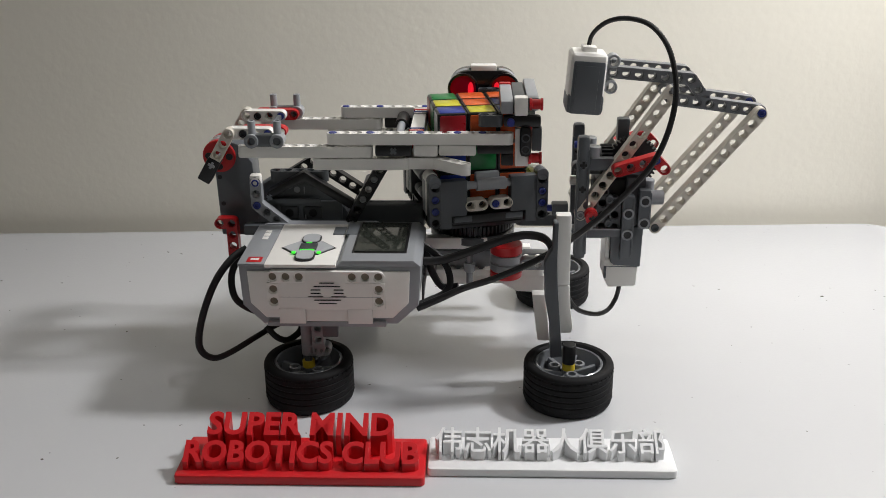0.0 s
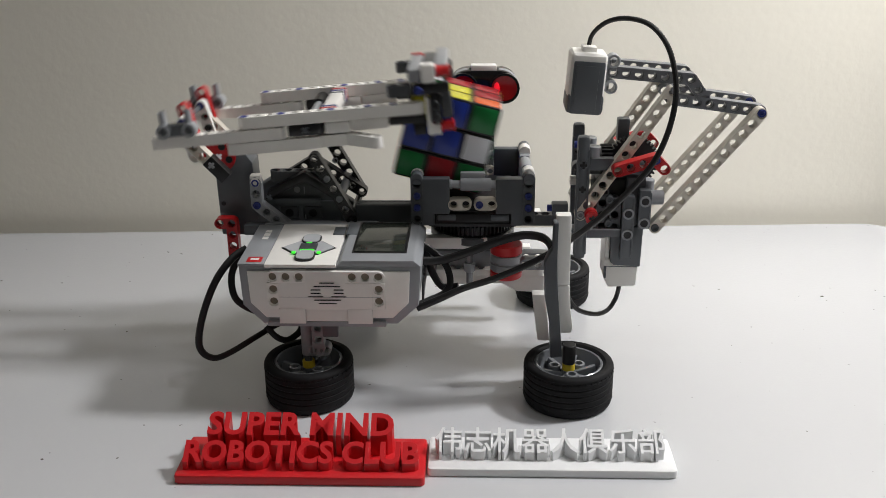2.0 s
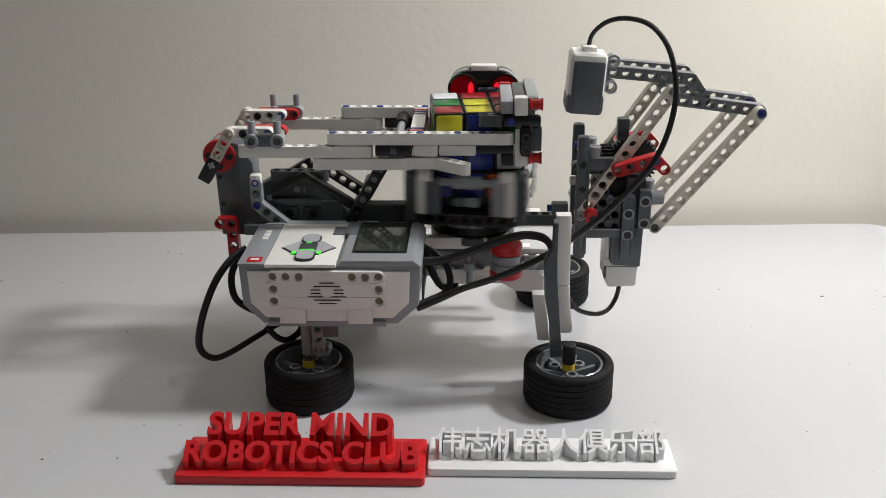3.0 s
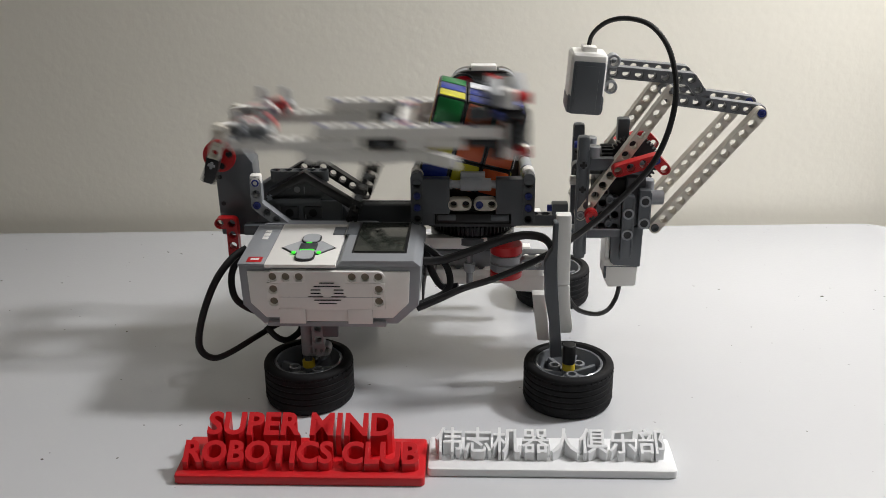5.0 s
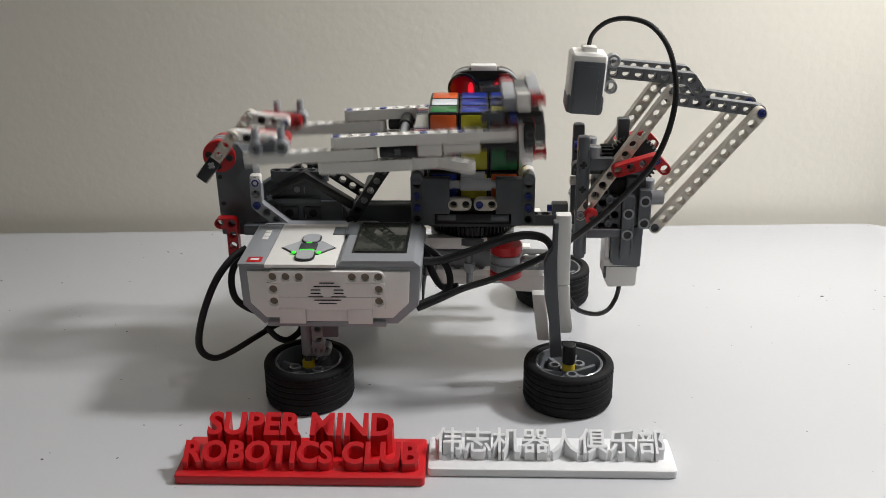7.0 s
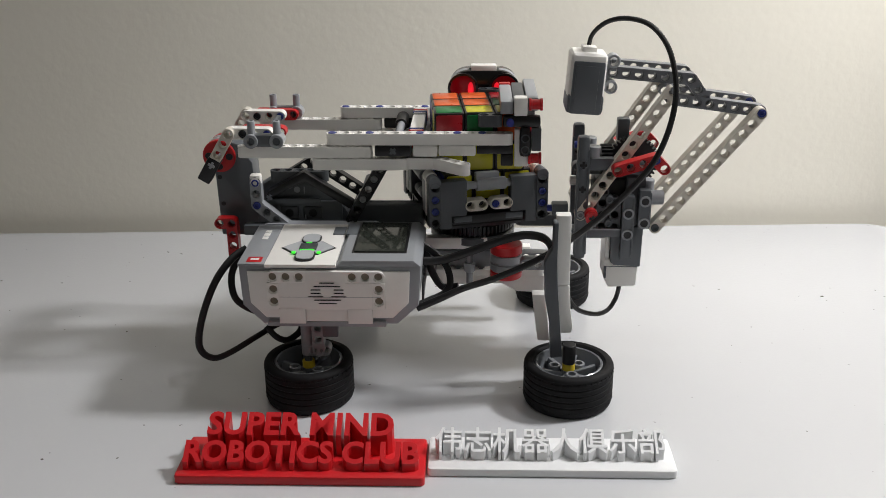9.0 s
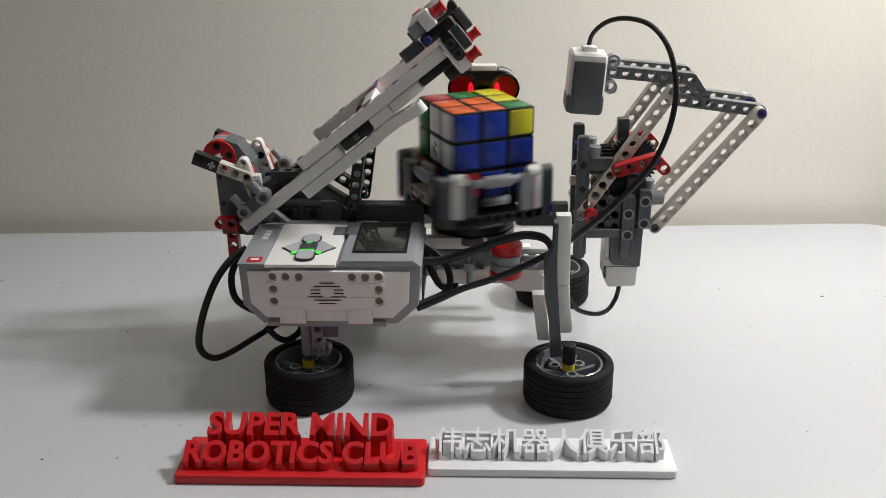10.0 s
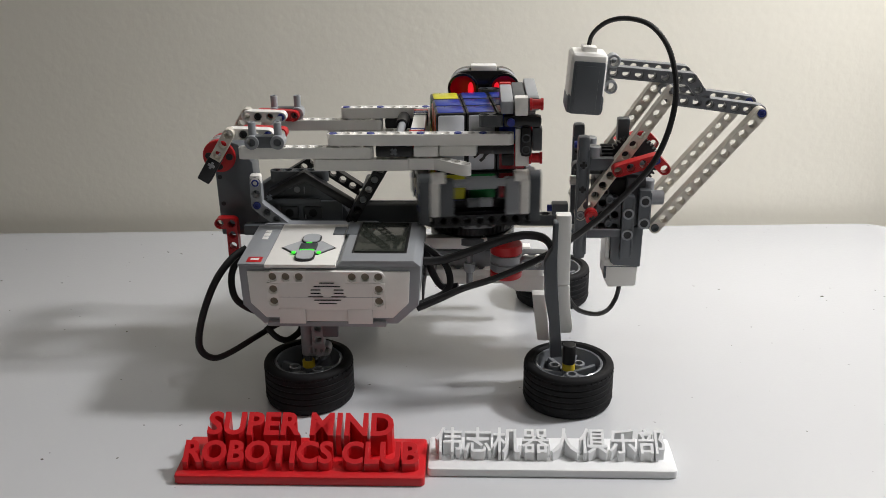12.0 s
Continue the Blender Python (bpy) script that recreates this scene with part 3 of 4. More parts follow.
# the eye sensor behind the cube
def eye_sensor():
    cx, y, z = 24.4, 150, 169.4
    pts = []
    for s in (1, -1):
        for k in range(13):
            a = radians(-90 + k * 15) if s == 1 else radians(90 + k * 15)
            pts.append((cx + s * 12 + 11.9 * math.cos(a), z + 11.6 * math.sin(a)))
    e = part("eye_sensor", prism(pts, y, y + 18, 1.2), GLOSS_BLACK, robot, "black twin-eye distance sensor with glowing red lenses")
    pts2 = [(cx + (x - cx) * 1.03, z + (q - z) * 1.0) for x, q in pts]
    part("rear_shell", prism(pts2, y + 2.5, y + 11, 1.2), LGREY, e)
    part("top_block", span(cx - 9, cx + 9, y + 1, y + 9, 179.6, 184.7, 0.8), WHITE, e)
    for s in (-1, 1):
        m = mm(cx + s * 14.6, y, z - 0.5, 90, 0, 0)
        lens = part("eye", tube(10.9, 9.2, 3.0, m), GLOSS_BLACK, e)
        part("lens", lathe([(0, 0.6), (9.0, 1.8), (9.3, 0.4)], 32, m), RED_LENS, lens, "deep red lens")
        part("led", lathe([(0, 2.1), (1.9, 2.2), (2.6, 1.5)], 20, mm(cx + s * 9.2, y - 0.3, z - 1.2, 90, 0, 0) @ Matrix.Diagonal((0.8, 2.0, 1, 1))), RED_LED, lens, "bright red glow")
    part("sensor_post", span(cx - 8, cx + 8, y + 8, y + 16, 70, 160, 1), DGREY, e)


eye_sensor()


# ---- moving assemblies of the robot ----
AXX, AXY = 17.0, 104.0  # turntable axis


def cradle():
    """The turning tray: four low walls in two kinds on a black turntable. Own origin on the axis."""
    c = part("turntable_cradle", span(-30, 30, -30, 30, 91, 97, 3), BLACK, robot, "dark grey and white turntable tray holding the cube", at(AXX, AXY, 0))
    part("turntable_disc", gear(56, 27, 6, 20), BLACK, c, "", at(0, 0, 87))
    part("tray_floor", span(-27, 27, -27, 27, 104, 110.6, 1), BLACK, c)
    white2 = mesh_of("stub_beam", cells(2))
    for turn in (0, 180):
        t = pose(0, 0, 0, 0, 0, turn)
        for s in (-1, 1):
            part("corner_block", prism([(s * 15, 128), (s * 33, 128), (s * 33, 96), (s * 25, 96), (s * 25, 104), (s * 15, 104)], -39.5, -32, 0.8), SLATE, c, "", t)
            part("stub_beam", white2, TAN, c, "", t @ at(-12.4 if s < 0 else 4.4, -36, 110.4))
            part("rod_end", tube(3.2, 1.5, 3.5, mm(s * 15.5 - (3.5 if s < 0 else 0), -35.8, 123.4, 0, 90, 0) if s > 0 else mm(-17, -35.8, 123.4, 0, 90, 0)), LGREY, c, "", t)
        pin(c, 0, 0, 0, "y", BLUE, 2.4, 8.0).matrix_basis = t @ at(4.4, -40.1, 110.4) @ pose(0, 0, 0, -90, 0, 0)
        part("rod", rod(2.6, 32, mm(-16, -35.8, 123.4, 0, 90, 0)), LGREY, c, "", t)
        part("rod_sleeve", rod(4.1, 20, mm(-8, -35.8, 123.4, 0, 90, 0)), LGREY, c, "", t)
        part("sleeve_tab", span(-8, 8, -35.5, -31, 120, 131, 0.8), LGREY, c, "", t)
        part("lower_rail", span(-24, 24, -37.5, -31, 97.5, 103.5, 0.8), BLACK, c, "", t)
        part("rail_insert", span(-23, -11, -38, -31, 99, 103, 0.6), MGREY, c, "", t)
        part("rail_insert", span(12, 24, -38, -31, 99, 103, 0.6), MGREY, c, "", t)
    for turn in (90, 270):
        t = pose(0, 0, 0, 0, 0, turn)
        for s in (-1, 1):
            end = part("end_beam", mesh_of("end_beam", cells(4)), DGREY, c, "", t @ at(s * 36.3, -36.2, 100.5, 0, -90, 0) @ pose(0, 0, 0, 90, 0, 0))
            part("end_face", span(min(s * 32.8, s * 40), max(s * 32.8, s * 40), -40.3, -39.6, 98, 128, 0.3), SLATE, c, "", t)
            for z in (108.5, 116.5):
                pin(c, 0, 0, 0, "y", BLUE, 2.3, 8.2).matrix_basis = t @ at(s * 36.3, -36.2, z) @ pose(0, 0, 0, 0, 90, 0) @ at(0, 0, -4.1)
            part("white_bar", span(min(s * 26.4, s * 32.6), max(s * 26.4, s * 32.6), -40, -32.6, 103, 128.4, 0.8), WHITE, c, "", t)
            part("grey_bar", span(min(s * 17, s * 26.2), max(s * 17, s * 26.2), -39.6, -32.6, 103, 127.5, 0.8), MGREY if s < 0 else LGREY, c, "", t)
            part("joint", rod(4.2, 9, mm(s * 27 - 4.5, -36.4, 128.4, 0, 90, 0)), WHITE, c, "", t)
            part("knuckle", rod(4.0, 8, mm(s * 36 - 4, -36.4, 128, 0, 90, 0)), MGREY, c, "", t)
        part("rod", rod(2.7, 38, mm(-19, -36, 124.4, 0, 90, 0)), LGREY, c, "", t)
        part("rod_sleeve", rod(4.3, 20, mm(-9, -36, 124.4, 0, 90, 0)), LGREY, c, "", t)
        part("lower_pin", rod(3.2, 8, mm(-8, -36, 111, 0, 90, 0)), MGREY, c, "", t)
        part("lower_pin", rod(3.2, 8, mm(0.3, -36, 111, 0, 90, 0)), LGREY, c, "", t)
        beam("lower_beam", 9, BLACK, c, t @ at(-32, -34.5, 99.5))
        part("centre_plate", mesh_of("centre_plate", cells(3)), LGREY, c, "", t @ at(-8, -27, 94.5))
    return c


CRADLE = cradle()

# the swinging arm; own origin on the front cross axle
OX, OZ = -34.0, 147.0


def arm():
    root = part("arm", span(-24 - OX, -15 - OX, 72, 136, 150 - OZ, 157.5 - OZ, 0.8), WHITE, robot, "long white double arm with a grey and red claw end", at(OX, 0, OZ))

    def add(name, shape, mat, m=None, label=""):
        return part(name, shape, mat, root, label, at(-OX, 0, -OZ) @ (m if m is not None else Matrix()))

    for side in (0, 1):
        def Y(a):
            return a if side == 0 else 208 - a

        def sp(x0, x1, ya, yb, z0, z1, b=0.8):
            ya, yb = sorted((Y(ya), Y(yb)))
            return span(x0, x1, ya, yb, z0, z1, b)

        beam("lower_beam", 11, WHITE, root, at(-OX, 0, -OZ) @ flat(-131, Y(68), 145.6))
        beam("upper_beam", 15, WHITE, root, at(-OX, 0, -OZ) @ flat(-73, Y(68), 154.2))
        add("axle_block", sp(-45.8, -22.2, 64.3, 71.7, 142.8, 150.3, 1.6), BLACK)
        add("axle", plus(10, 2.3, 0.8, mm(-34, Y(68) + 5, 146.6, 90, 45, 0)), MGREY)
        add("side_block", sp(-21.4, -5.4, 64.3, 71.8, 142.6, 150.2, 1.6), WHITE)
        add("side_block", sp(-5, 19, 64.3, 71.8, 143.2, 150.2, 1.6), WHITE)
        beam("under_beam", 8, WHITE, root, at(-OX, 0, -OZ) @ flat(-83, Y(68), 137.6))
        m = flat(-23, Y(68), 138.2, 0) if side == 0 else flat(-23, Y(68), 138.2, 0) @ pose(0, 0, 0, 180, 0, 0)
        add("hook_beam", mesh_of("hook_beam", bent(3, 4, 38)), WHITE, m)
        for px in (-73, -49, 7, -17, 23):
            add("pin", rod(2.4, 8.3, mm(px, Y(68), 150.0)), BLUE)
        # claw
        beam("claw_beam", 2, DGREY, root, at(-OX, 0, -OZ) @ flat(24, Y(66), 166.5))
        add("claw_beam_end", sp(36, 59.8, 62.5, 70, 162.4, 169.8, 2.2), BLACK)
        add("claw_upright", sp(46.6, 53.8, 60.6, 64.2, 144, 163.4, 3.0), BLACK)
        add("claw_tip", sp(43.6, 52.4, 64.4, 70.4, 136.4, 161, 0.8), WHITE)
        add("claw_block", sp(19.6, 42.8, 64.8, 70.6, 144.6, 150.2, 0.8), BLACK)
        add("claw_hook", sp(35, 42.8, 64.6, 70.8, 136.8, 144.4, 0.8), BLACK)
        add("claw_side", sp(54.2, 60.4, 63, 71, 147, 162.2, 0.9), DGREY)
        add("claw_pin", rod(2.5, 3, mm(40.5, Y(61.5), 166.4, 90, 0, 0)), BLUE)
        for hz in (148.5, 156):
            add("claw_hole", tube(2.9, 2.1, 0.5, mm(50.2, Y(60.5) + (0 if side == 0 else 0.5), hz, 90, 0, 0)), DGREY)
        for z in (176.4, 141.5) if side == 0 else (141.5,):
            add("red_bush", lathe([(0, 0), (3.9, 0), (3.9, 1.4), (3.2, 1.8), (3.2, 6.6), (3.9, 7), (3.9, 8.4), (0, 8.4)], 20, mm(52.4, Y(67), z, 0, 90, 0)), RED)
        # link connectors on the tail
        add("connector", sp(-126, -106, 62.4, 69, 149.8, 157.6, 1), MGREY)
        for cx in (-124.5, -108):
            add("boss", tube(4.6, 2.6, 9.5, mm(cx, Y(66) + 4.7, 153.6, 90, 0, 0)), LGREY)
            add("connector_pin", tube(2.5, 1.5, 9.5, mm(cx, Y(66), 156.6)), LGREY)
    add("cross_bar", span(34.2, 42.2, 63.5, 114, 170.8, 179.2, 1.2), LGREY)
    add("cross_bar", span(42.6, 50.4, 71, 124, 171.2, 178.4, 0.9), DGREY)
    add("cross_bar", span(50.8, 58.6, 70.4, 130, 171.2, 179.8, 1.2), LGREY)
    add("claw_cap", span(42.8, 51.2, 62, 70.6, 170.0, 181.6, 1), WHITE)
    add("bar_cap", span(34.4, 42.0, 114.2, 119, 171, 179.8, 0.8), RED)
    for yy, mt in ((130, RED), (124, BLUE), (118, MGREY), (74, RED), (79, BLUE)):
        add("cross_stripe", span(-24.3, -14.7, yy, yy + 2.2, 149.5, 157.9, 0.1), mt)
    add("cross_foot", span(-25, -14, 72, 80, 146, 150, 0.8), RED)
    add("cross_axle", rod(4.4, 22, mm(-32, 136, 151, 90, 0, 0)), BLACK)
    add("axle_sleeve", rod(2.8, 40, mm(-32, 116, 151, 90, 0, 0)), LGREY)
    return root


ARM = arm()


def crank():
    """Two pale levers on the motor axle, with black end blocks. Own origin on the axle."""
    c = part("crank", plus(65, 2.3, 0.8, mm(0, 136, 0, 90, 0, 0)), LGREY, robot, "pale crank levers with black ends on the motor axle", at(AX, 0, AZ))
    for y in (76.2, 131.8):
        beam("crank_lever", 4, TAN, c, at(0, y, 0))
        part("crank_end", span(-13, 4.4, y - 4.1, y + 4.1, -4.3, 4.3, 0.8), BLACK, c)
    # black discs on the hub face, coloured as the shade inside its holes
    for k in range(4):
        part("hub_hole_shade", rod(2.4, 0.5, mm(7 * math.cos(k * 1.571 + 0.5), 93.1, 7 * math.sin(k * 1.571 + 0.5), 90, 0, 0), 14, 0.1), BLACK, c)
    return c


CRANK = crank()


def link():
    """The red and white connecting link between crank and arm. Own origin at the arm joint."""
    c = part("link", span(-1.6, 1.6, 88, 120, -1.6, 1.6, 0.5), MGREY, robot, "red and white connecting links", at(-117, 0, 155))
    for y, s in ((76.2, 1), (131.8, -1)):
        beam("link_white", 4, WHITE, c, at(-24, y + s * 4, -0.6))
        beam("link_red", 4, RED, c, at(-16.5, y + s * 4 + 8.4, -1.6))
        pin(c, -16, y + s * 4, -0.6, "y", BLACK, 2.5, 8.4)
        pin(c, 0, y + s * 4, -0.6, "y", BLUE, 2.5, 8.4)
    return c


LINK = link()
RPX, RPZ = -64.0, 96.0


def rocker():
    """Black holed rockers that carry the arm. Own origin on the fixed pivot, pointing along x."""
    c = part("rocker", plus(52, 2.3, 0.85, mm(0, 130, 0, 90, 0, 0)), BLACK, robot, "black holed rocker beams under the arm", at(RPX, 0, RPZ))
    for y in (80, 124):
        beam("rocker_beam", 7, BLACK, c, at(0 if y == 80 else 4, y, 0 if y == 80 else -4))
        for k in (2, 4):
            pin(c, 8 * k, y, 0, "y", LGREY, 2.2, 8.0)
    part("rocker_cross", rod(3, 46, mm(16, 125, 0, 90, 0, 0)), MGREY, c)
    return c


ROCKER = rocker()


# ---- the sensor lifter on the other side of the cube ----
YF, YR = 59.7, 100.0


def rail_beam(name, count, material, x0, z0, x1, z1, y, label=""):
    """A beam in an upright plane from one hole towards another place."""
    ang = math.degrees(math.atan2(z1 - z0, x1 - x0))
    return beam(name, count, material, robot, at(x0, y, z0, 0, -ang, 0), label)


for y, side in ((YF, 8.2), (YR, -8.2)):
    rail_beam("lifter_lever", 13, TAN, 134.5, 98.0, 194.8, 173.4, y, "long pale holed lever")
    rail_beam("lifter_lever", 13, TAN, 86.3, 106.6, 140.6, 188.0, y, "long pale holed lever")
    yy = y + side
    rail_beam("top_link", 8, GREY, 140.4, 180.4, 195.2, 173.0, yy)
    rail_beam("top_link", 7, GREY, 103.6, 197.2, 151.6, 192.8, yy)
    part("top_elbow", bent(2, 3, -50), GREY, robot, "", at(144, yy + math.copysign(0.3, side), 193.5, 0, 5, 0))
    pin(robot, 194.8, y + side / 2, 173.4, "y", BLUE, 2.6, 16)
    pin(robot, 140.6, y + side / 2, 188, "y", LGREY, 2.6, 16)
    pin(robot, 134.5, y, 98, "y", DGREY, 2.5, 8)
    pin(robot, 86.3, y, 106.6, "y", LGREY, 2.4, 8)


def colour_sensor():
    """The small hanging colour sensor: white shell, grey front."""
    s = part("colour_sensor", box(22.5, 23, 37, 3.5, None, 3), WHITE, robot, "white and grey colour sensor hanging from the lifter", at(86.7, 66, 192.0, 0, 4.0, 0))
    part("sensor_panel", box(19.6, 4, 33, 1.8, mm(0.3, -10.4, -2.6)), MGREY, s, "grey front panel")
    part("sensor_face", box(14.2, 1.2, 28, 0.5, mm(-0.6, -12.2, -2.8)), MGREY, s)
    part("sensor_base", box(23.0, 23.6, 13, 3, mm(0, 0, -12.7)), MGREY, s)
    part("cable_plug", box(9, 10, 4, 0.8, mm(0, 0, 19.4)), WHITE, s)
    for z in (13.5, -2.6):
        part("mount_ring", tube(4.2, 2.7, 8, mm(15.6, 4, z, 90, 0, 0)), LGREY, s)
    part("mount", box(7, 8, 20, 1, mm(11.4, 3, 4)), LGREY, s)
    return s


colour_sensor()

# grey frame of the lifter
for y in (60, 92):
    part("frame_upright", span(82.9, 90.7, y - 3.8, y + 3.8, 76, 158.5, 2.6), MGREY, robot, "grey upright beam with axle holes")
    part("upright_edge", span(82.8, 84.0, y - 4.3, y - 3.6, 80, 150, 0.2), MGREY, robot)
    part("upright_edge", span(89.6, 90.8, y - 4.3, y - 3.6, 80, 150, 0.2), MGREY, robot)
    for z in (140, 124):
        part("bore", tube(3.2, 2.3, 0.7, mm(86.8, y - 3.7, z, 90, 0, 0)), MGREY, robot)
        # black cross on the solid upright, coloured as an axle hole's shade
        part("axle_hole_shade", plus(0.5, 2.3, 0.8, mm(86.8, y - 3.8, z, 90, 0, 0)), BLACK, robot)
beam("frame_bar", 6, MGREY, robot, at(84, 66, 136))
beam("frame_bar", 6, LGREY, robot, at(84, 72, 90))
part("frame_bar_front", span(91, 113, 57, 63.5, 91, 97.2, 0.8), MGREY, robot)
part("frame_bar_front", span(91, 106, 57.5, 64, 136, 144, 0.8), MGREY, robot)
part("frame_bar_lip", span(91.2, 112.8, 56.4, 57.1, 96.2, 97.3, 0.2), LGREY, robot)
for x, y, z0, z1, bores in ((116.8, 55, 77, 120, (108, 93.7)), (127.2, 56, 97, 123.5, (116, 101.2))):
    mount = part("motor_mount", span(x - 3.8, x + 3.8, y, y + 7, z0, z1, 1.4), MGREY, robot, "grey upright motor mount with round holes")
    for e in (-3.3, 3.3):
        part("mount_edge", span(x + e - 0.6, x + e + 0.6, y - 0.6, y + 0.1, z0 + 1.6, z1 - 1.6, 0.2), MGREY, mount)
    for z in bores:
        part("bore", tube(3.7, 2.5, 1.0, mm(x, y + 0.1, z, 90, 0, 0)), LGREY, mount)
        # black disc within the rim paints the shade of a deep hole
        part("bore_shade", rod(2.5, 0.3, mm(x, y - 0.1, z, 90, 0, 0), 18, 0.05), BLACK, mount)
part("motor_mount_block", span(116, 128, 62, 92, 96, 130, 1), DGREY, robot)
part("pin_joiner", rod(4.7, 8.4, mm(131, 62, 117, 0, 90, 0)), LGREY, robot)
part("pin_joiner", rod(4, 10, mm(131, 72, 116)), LGREY, robot)
for x, y in ((92, 62), (92, 84)):
    part("pin_joiner", rod(4, 13, mm(x + 1.8, y, 138)), LGREY, robot)
pin(robot, 84.5, 76, 148, "x", BLUE, 2.35, 4.0)
for p in ((115, 88, 150),):
    part("gear_block", span(p[0] - 4, p[0] + 4, p[1] - 4, p[1] + 4, 148, 163, 1.6), MGREY, robot)
part("gear", gear(36, 16, 4), BLACK, robot, "black toothed gear", at(120.7, 78, 136.8, 90, 0, 0))
part("gear", gear(20, 9, 7), BLACK, robot, "black toothed gear", at(103, 74, 139, 0, 90, 0))
part("gear", gear(12, 5.5, 7), BLACK, robot, "black toothed gear", at(122, 74, 120, 90, 0, 0))
part("red_lever", bent(4, 2, -62), RED, robot, "red bent lever", at(107.6, 51, 138.6, 0, -17, 0))
part("red_lever", bent(4, 2, -62), RED, robot, "red bent lever", at(110, 109, 138.5, 0, -18, 0))
pin(robot, 130.6, 51, 145.6, "y", BLUE, 2.5, 8.4)
part("red_bush", lathe([(0, 0), (3.2, 0), (4.2, 1), (4.2, 5), (3.2, 6), (3.2, 8), (4.2, 9), (4.2, 12), (0, 12)], 20, mm(92.6, 56, 108.2, 90, 0, 0)), RED, robot, "red axle bush")
part("bush_axle", plus(0.8, 2.2, 0.8, mm(92.6, 44.3, 108.2, 90, 20, 0)), BLACK, robot)
part("dark_mesh_block", span(96, 116, 66, 90, 94, 128, 1.5), BLACK, robot)
beam("motor_frame", 4, DGREY, robot, at(100.5, 62, 98, 0, -90, 0))
beam("motor_frame", 3, SLATE, robot, at(108.6, 62, 98, 0, -90, 0))
for z in (101, 117):
    pin(robot, 104.5, 60.5, z, "y", MGREY, 2.4, 9)
part("white_joint", rod(3.2, 10, mm(80, 70, 126, 0, 90, 0)), WHITE, robot)

# medium motor hanging below the lifter
motor = part("lifter_motor", prism([(104, 74), (126.4, 74), (125.6, 54.6), (107.4, 53.6), (104, 60.5)], 62, 84, 1.4), WHITE, robot, "white and grey motor hanging below the lifter")
part("motor_shell", prism([(107.6, 72.4), (107, 97), (128, 97), (127.4, 69), (110, 70.2)], 60.4, 84.6, 1.0), MGREY, motor)
part("motor_rib", span(113.2, 120.6, 57.2, 60.6, 75.2, 97, 0.9), MGREY, motor)
part("motor_side", span(104.2, 107.4, 63, 86, 66, 92, 1), WHITE, motor)
part("motor_socket", span(104.0, 105.6, 61.4, 64, 60.5, 69, 0.4), MGREY, motor)
part("motor_seam", span(104.6, 126, 61.5, 62.2, 68.4, 68.9, 0.1), LGREY, motor)

# ---- cables ----
cable("sensor_cable", [(88, 70, 210), (90, 68, 220), (98, 64, 228), (109, 58, 231), (122, 52, 228), (132, 48, 217), (137, 44, 202), (138, 40, 185), (134, 38, 164), (125, 36, 145), (107, 34, 124), (87, 32, 106), (61, 30, 88), (33, 28, 75), (11, 26, 68), (-5, 24, 61), (-18, 22, 56)], 1.35, robot, CABLE, 1.0, "black cable", 2.3)
cable("flat_cable", [(-19, 30, 85), (-3, 34, 84), (15, 36, 89), (33, 36, 96), (48, 34, 101), (60, 28, 102), (65, 17, 100), (64.5, 12.6, 94), (64, 11.5, 86)], 2.9, robot, CABLE, 0.75, "black cable")
cable("flat_cable", [(-18, 40, 93), (-9, 40, 88), (0, 36, 80), (3, 32, 70), (-1, 30, 63), (-10, 26, 60), (-18, 22, 58)], 2.3, robot, CABLE, 0.5, "black cable")
cable("flat_cable", [(-13, 42, 89), (-9, 40, 74), (-2, 38, 64), (8, 34, 66)], 2.4, robot, CABLE, 0.5, "black cable")
cable("flat_cable", [(-129, 45, 87), (-137, 38, 83), (-146, 30, 72), (-154, 25, 54), (-159, 22, 35), (-158, 22, 24), (-151, 25, 18), (-141, 30, 20), (-127, 36, 27), (-116, 42, 32), (-110, 48, 33)], 2.6, robot, CABLE, 0.7, "black cable", 2.0)
cable("flat_cable", [(-137, 60, 77), (-142, 55, 67), (-142, 50, 57), (-138, 48, 48), (-126, 50, 40), (-112, 52, 40)], 2.3, robot, CABLE, 0.45, "black cable")
cable("flat_cable", [(-119, 40, 34), (-112, 38, 27), (-105, 38, 25), (-98, 40, 29), (-95, 40, 34)], 2.3, robot, CABLE, 0.5, "black cable")
cable("motor_cable", [(117, 76, 49), (115, 76, 39), (109, 72, 32), (99, 64, 33), (86, 56, 41), (78, 50, 56)], 1.6, robot, CABLE, 1.0, "black cable")


# ---- the puzzle cube ----
CZ, STEP = 139.9, 19.7
FACES = {  # sticker colours at the start, rows from the top (or the back) downwards, as seen from outside
    "U": "GOO YOB BYB", "F": "ROO BGO BOO", "L": "RGW YYR ORR", "B": "GBY RBB GWG", "R": "WWY WWY YGR", "D": "YGB WRR WGW"}
CELL = {"U": lambda r, c: (c - 1, 1 - r, 1), "F": lambda r, c: (c - 1, -1, 1 - r), "L": lambda r, c: (-1, 1 - c, 1 - r),
        "R": lambda r, c: (1, c - 1, 1 - r), "B": lambda r, c: (1 - c, 1, 1 - r), "D": lambda r, c: (c - 1, r - 1, -1)}
NORMAL = {"U": (0, 0, 1), "D": (0, 0, -1), "F": (0, -1, 0), "B": (0, 1, 0), "L": (-1, 0, 0), "R": (1, 0, 0)}


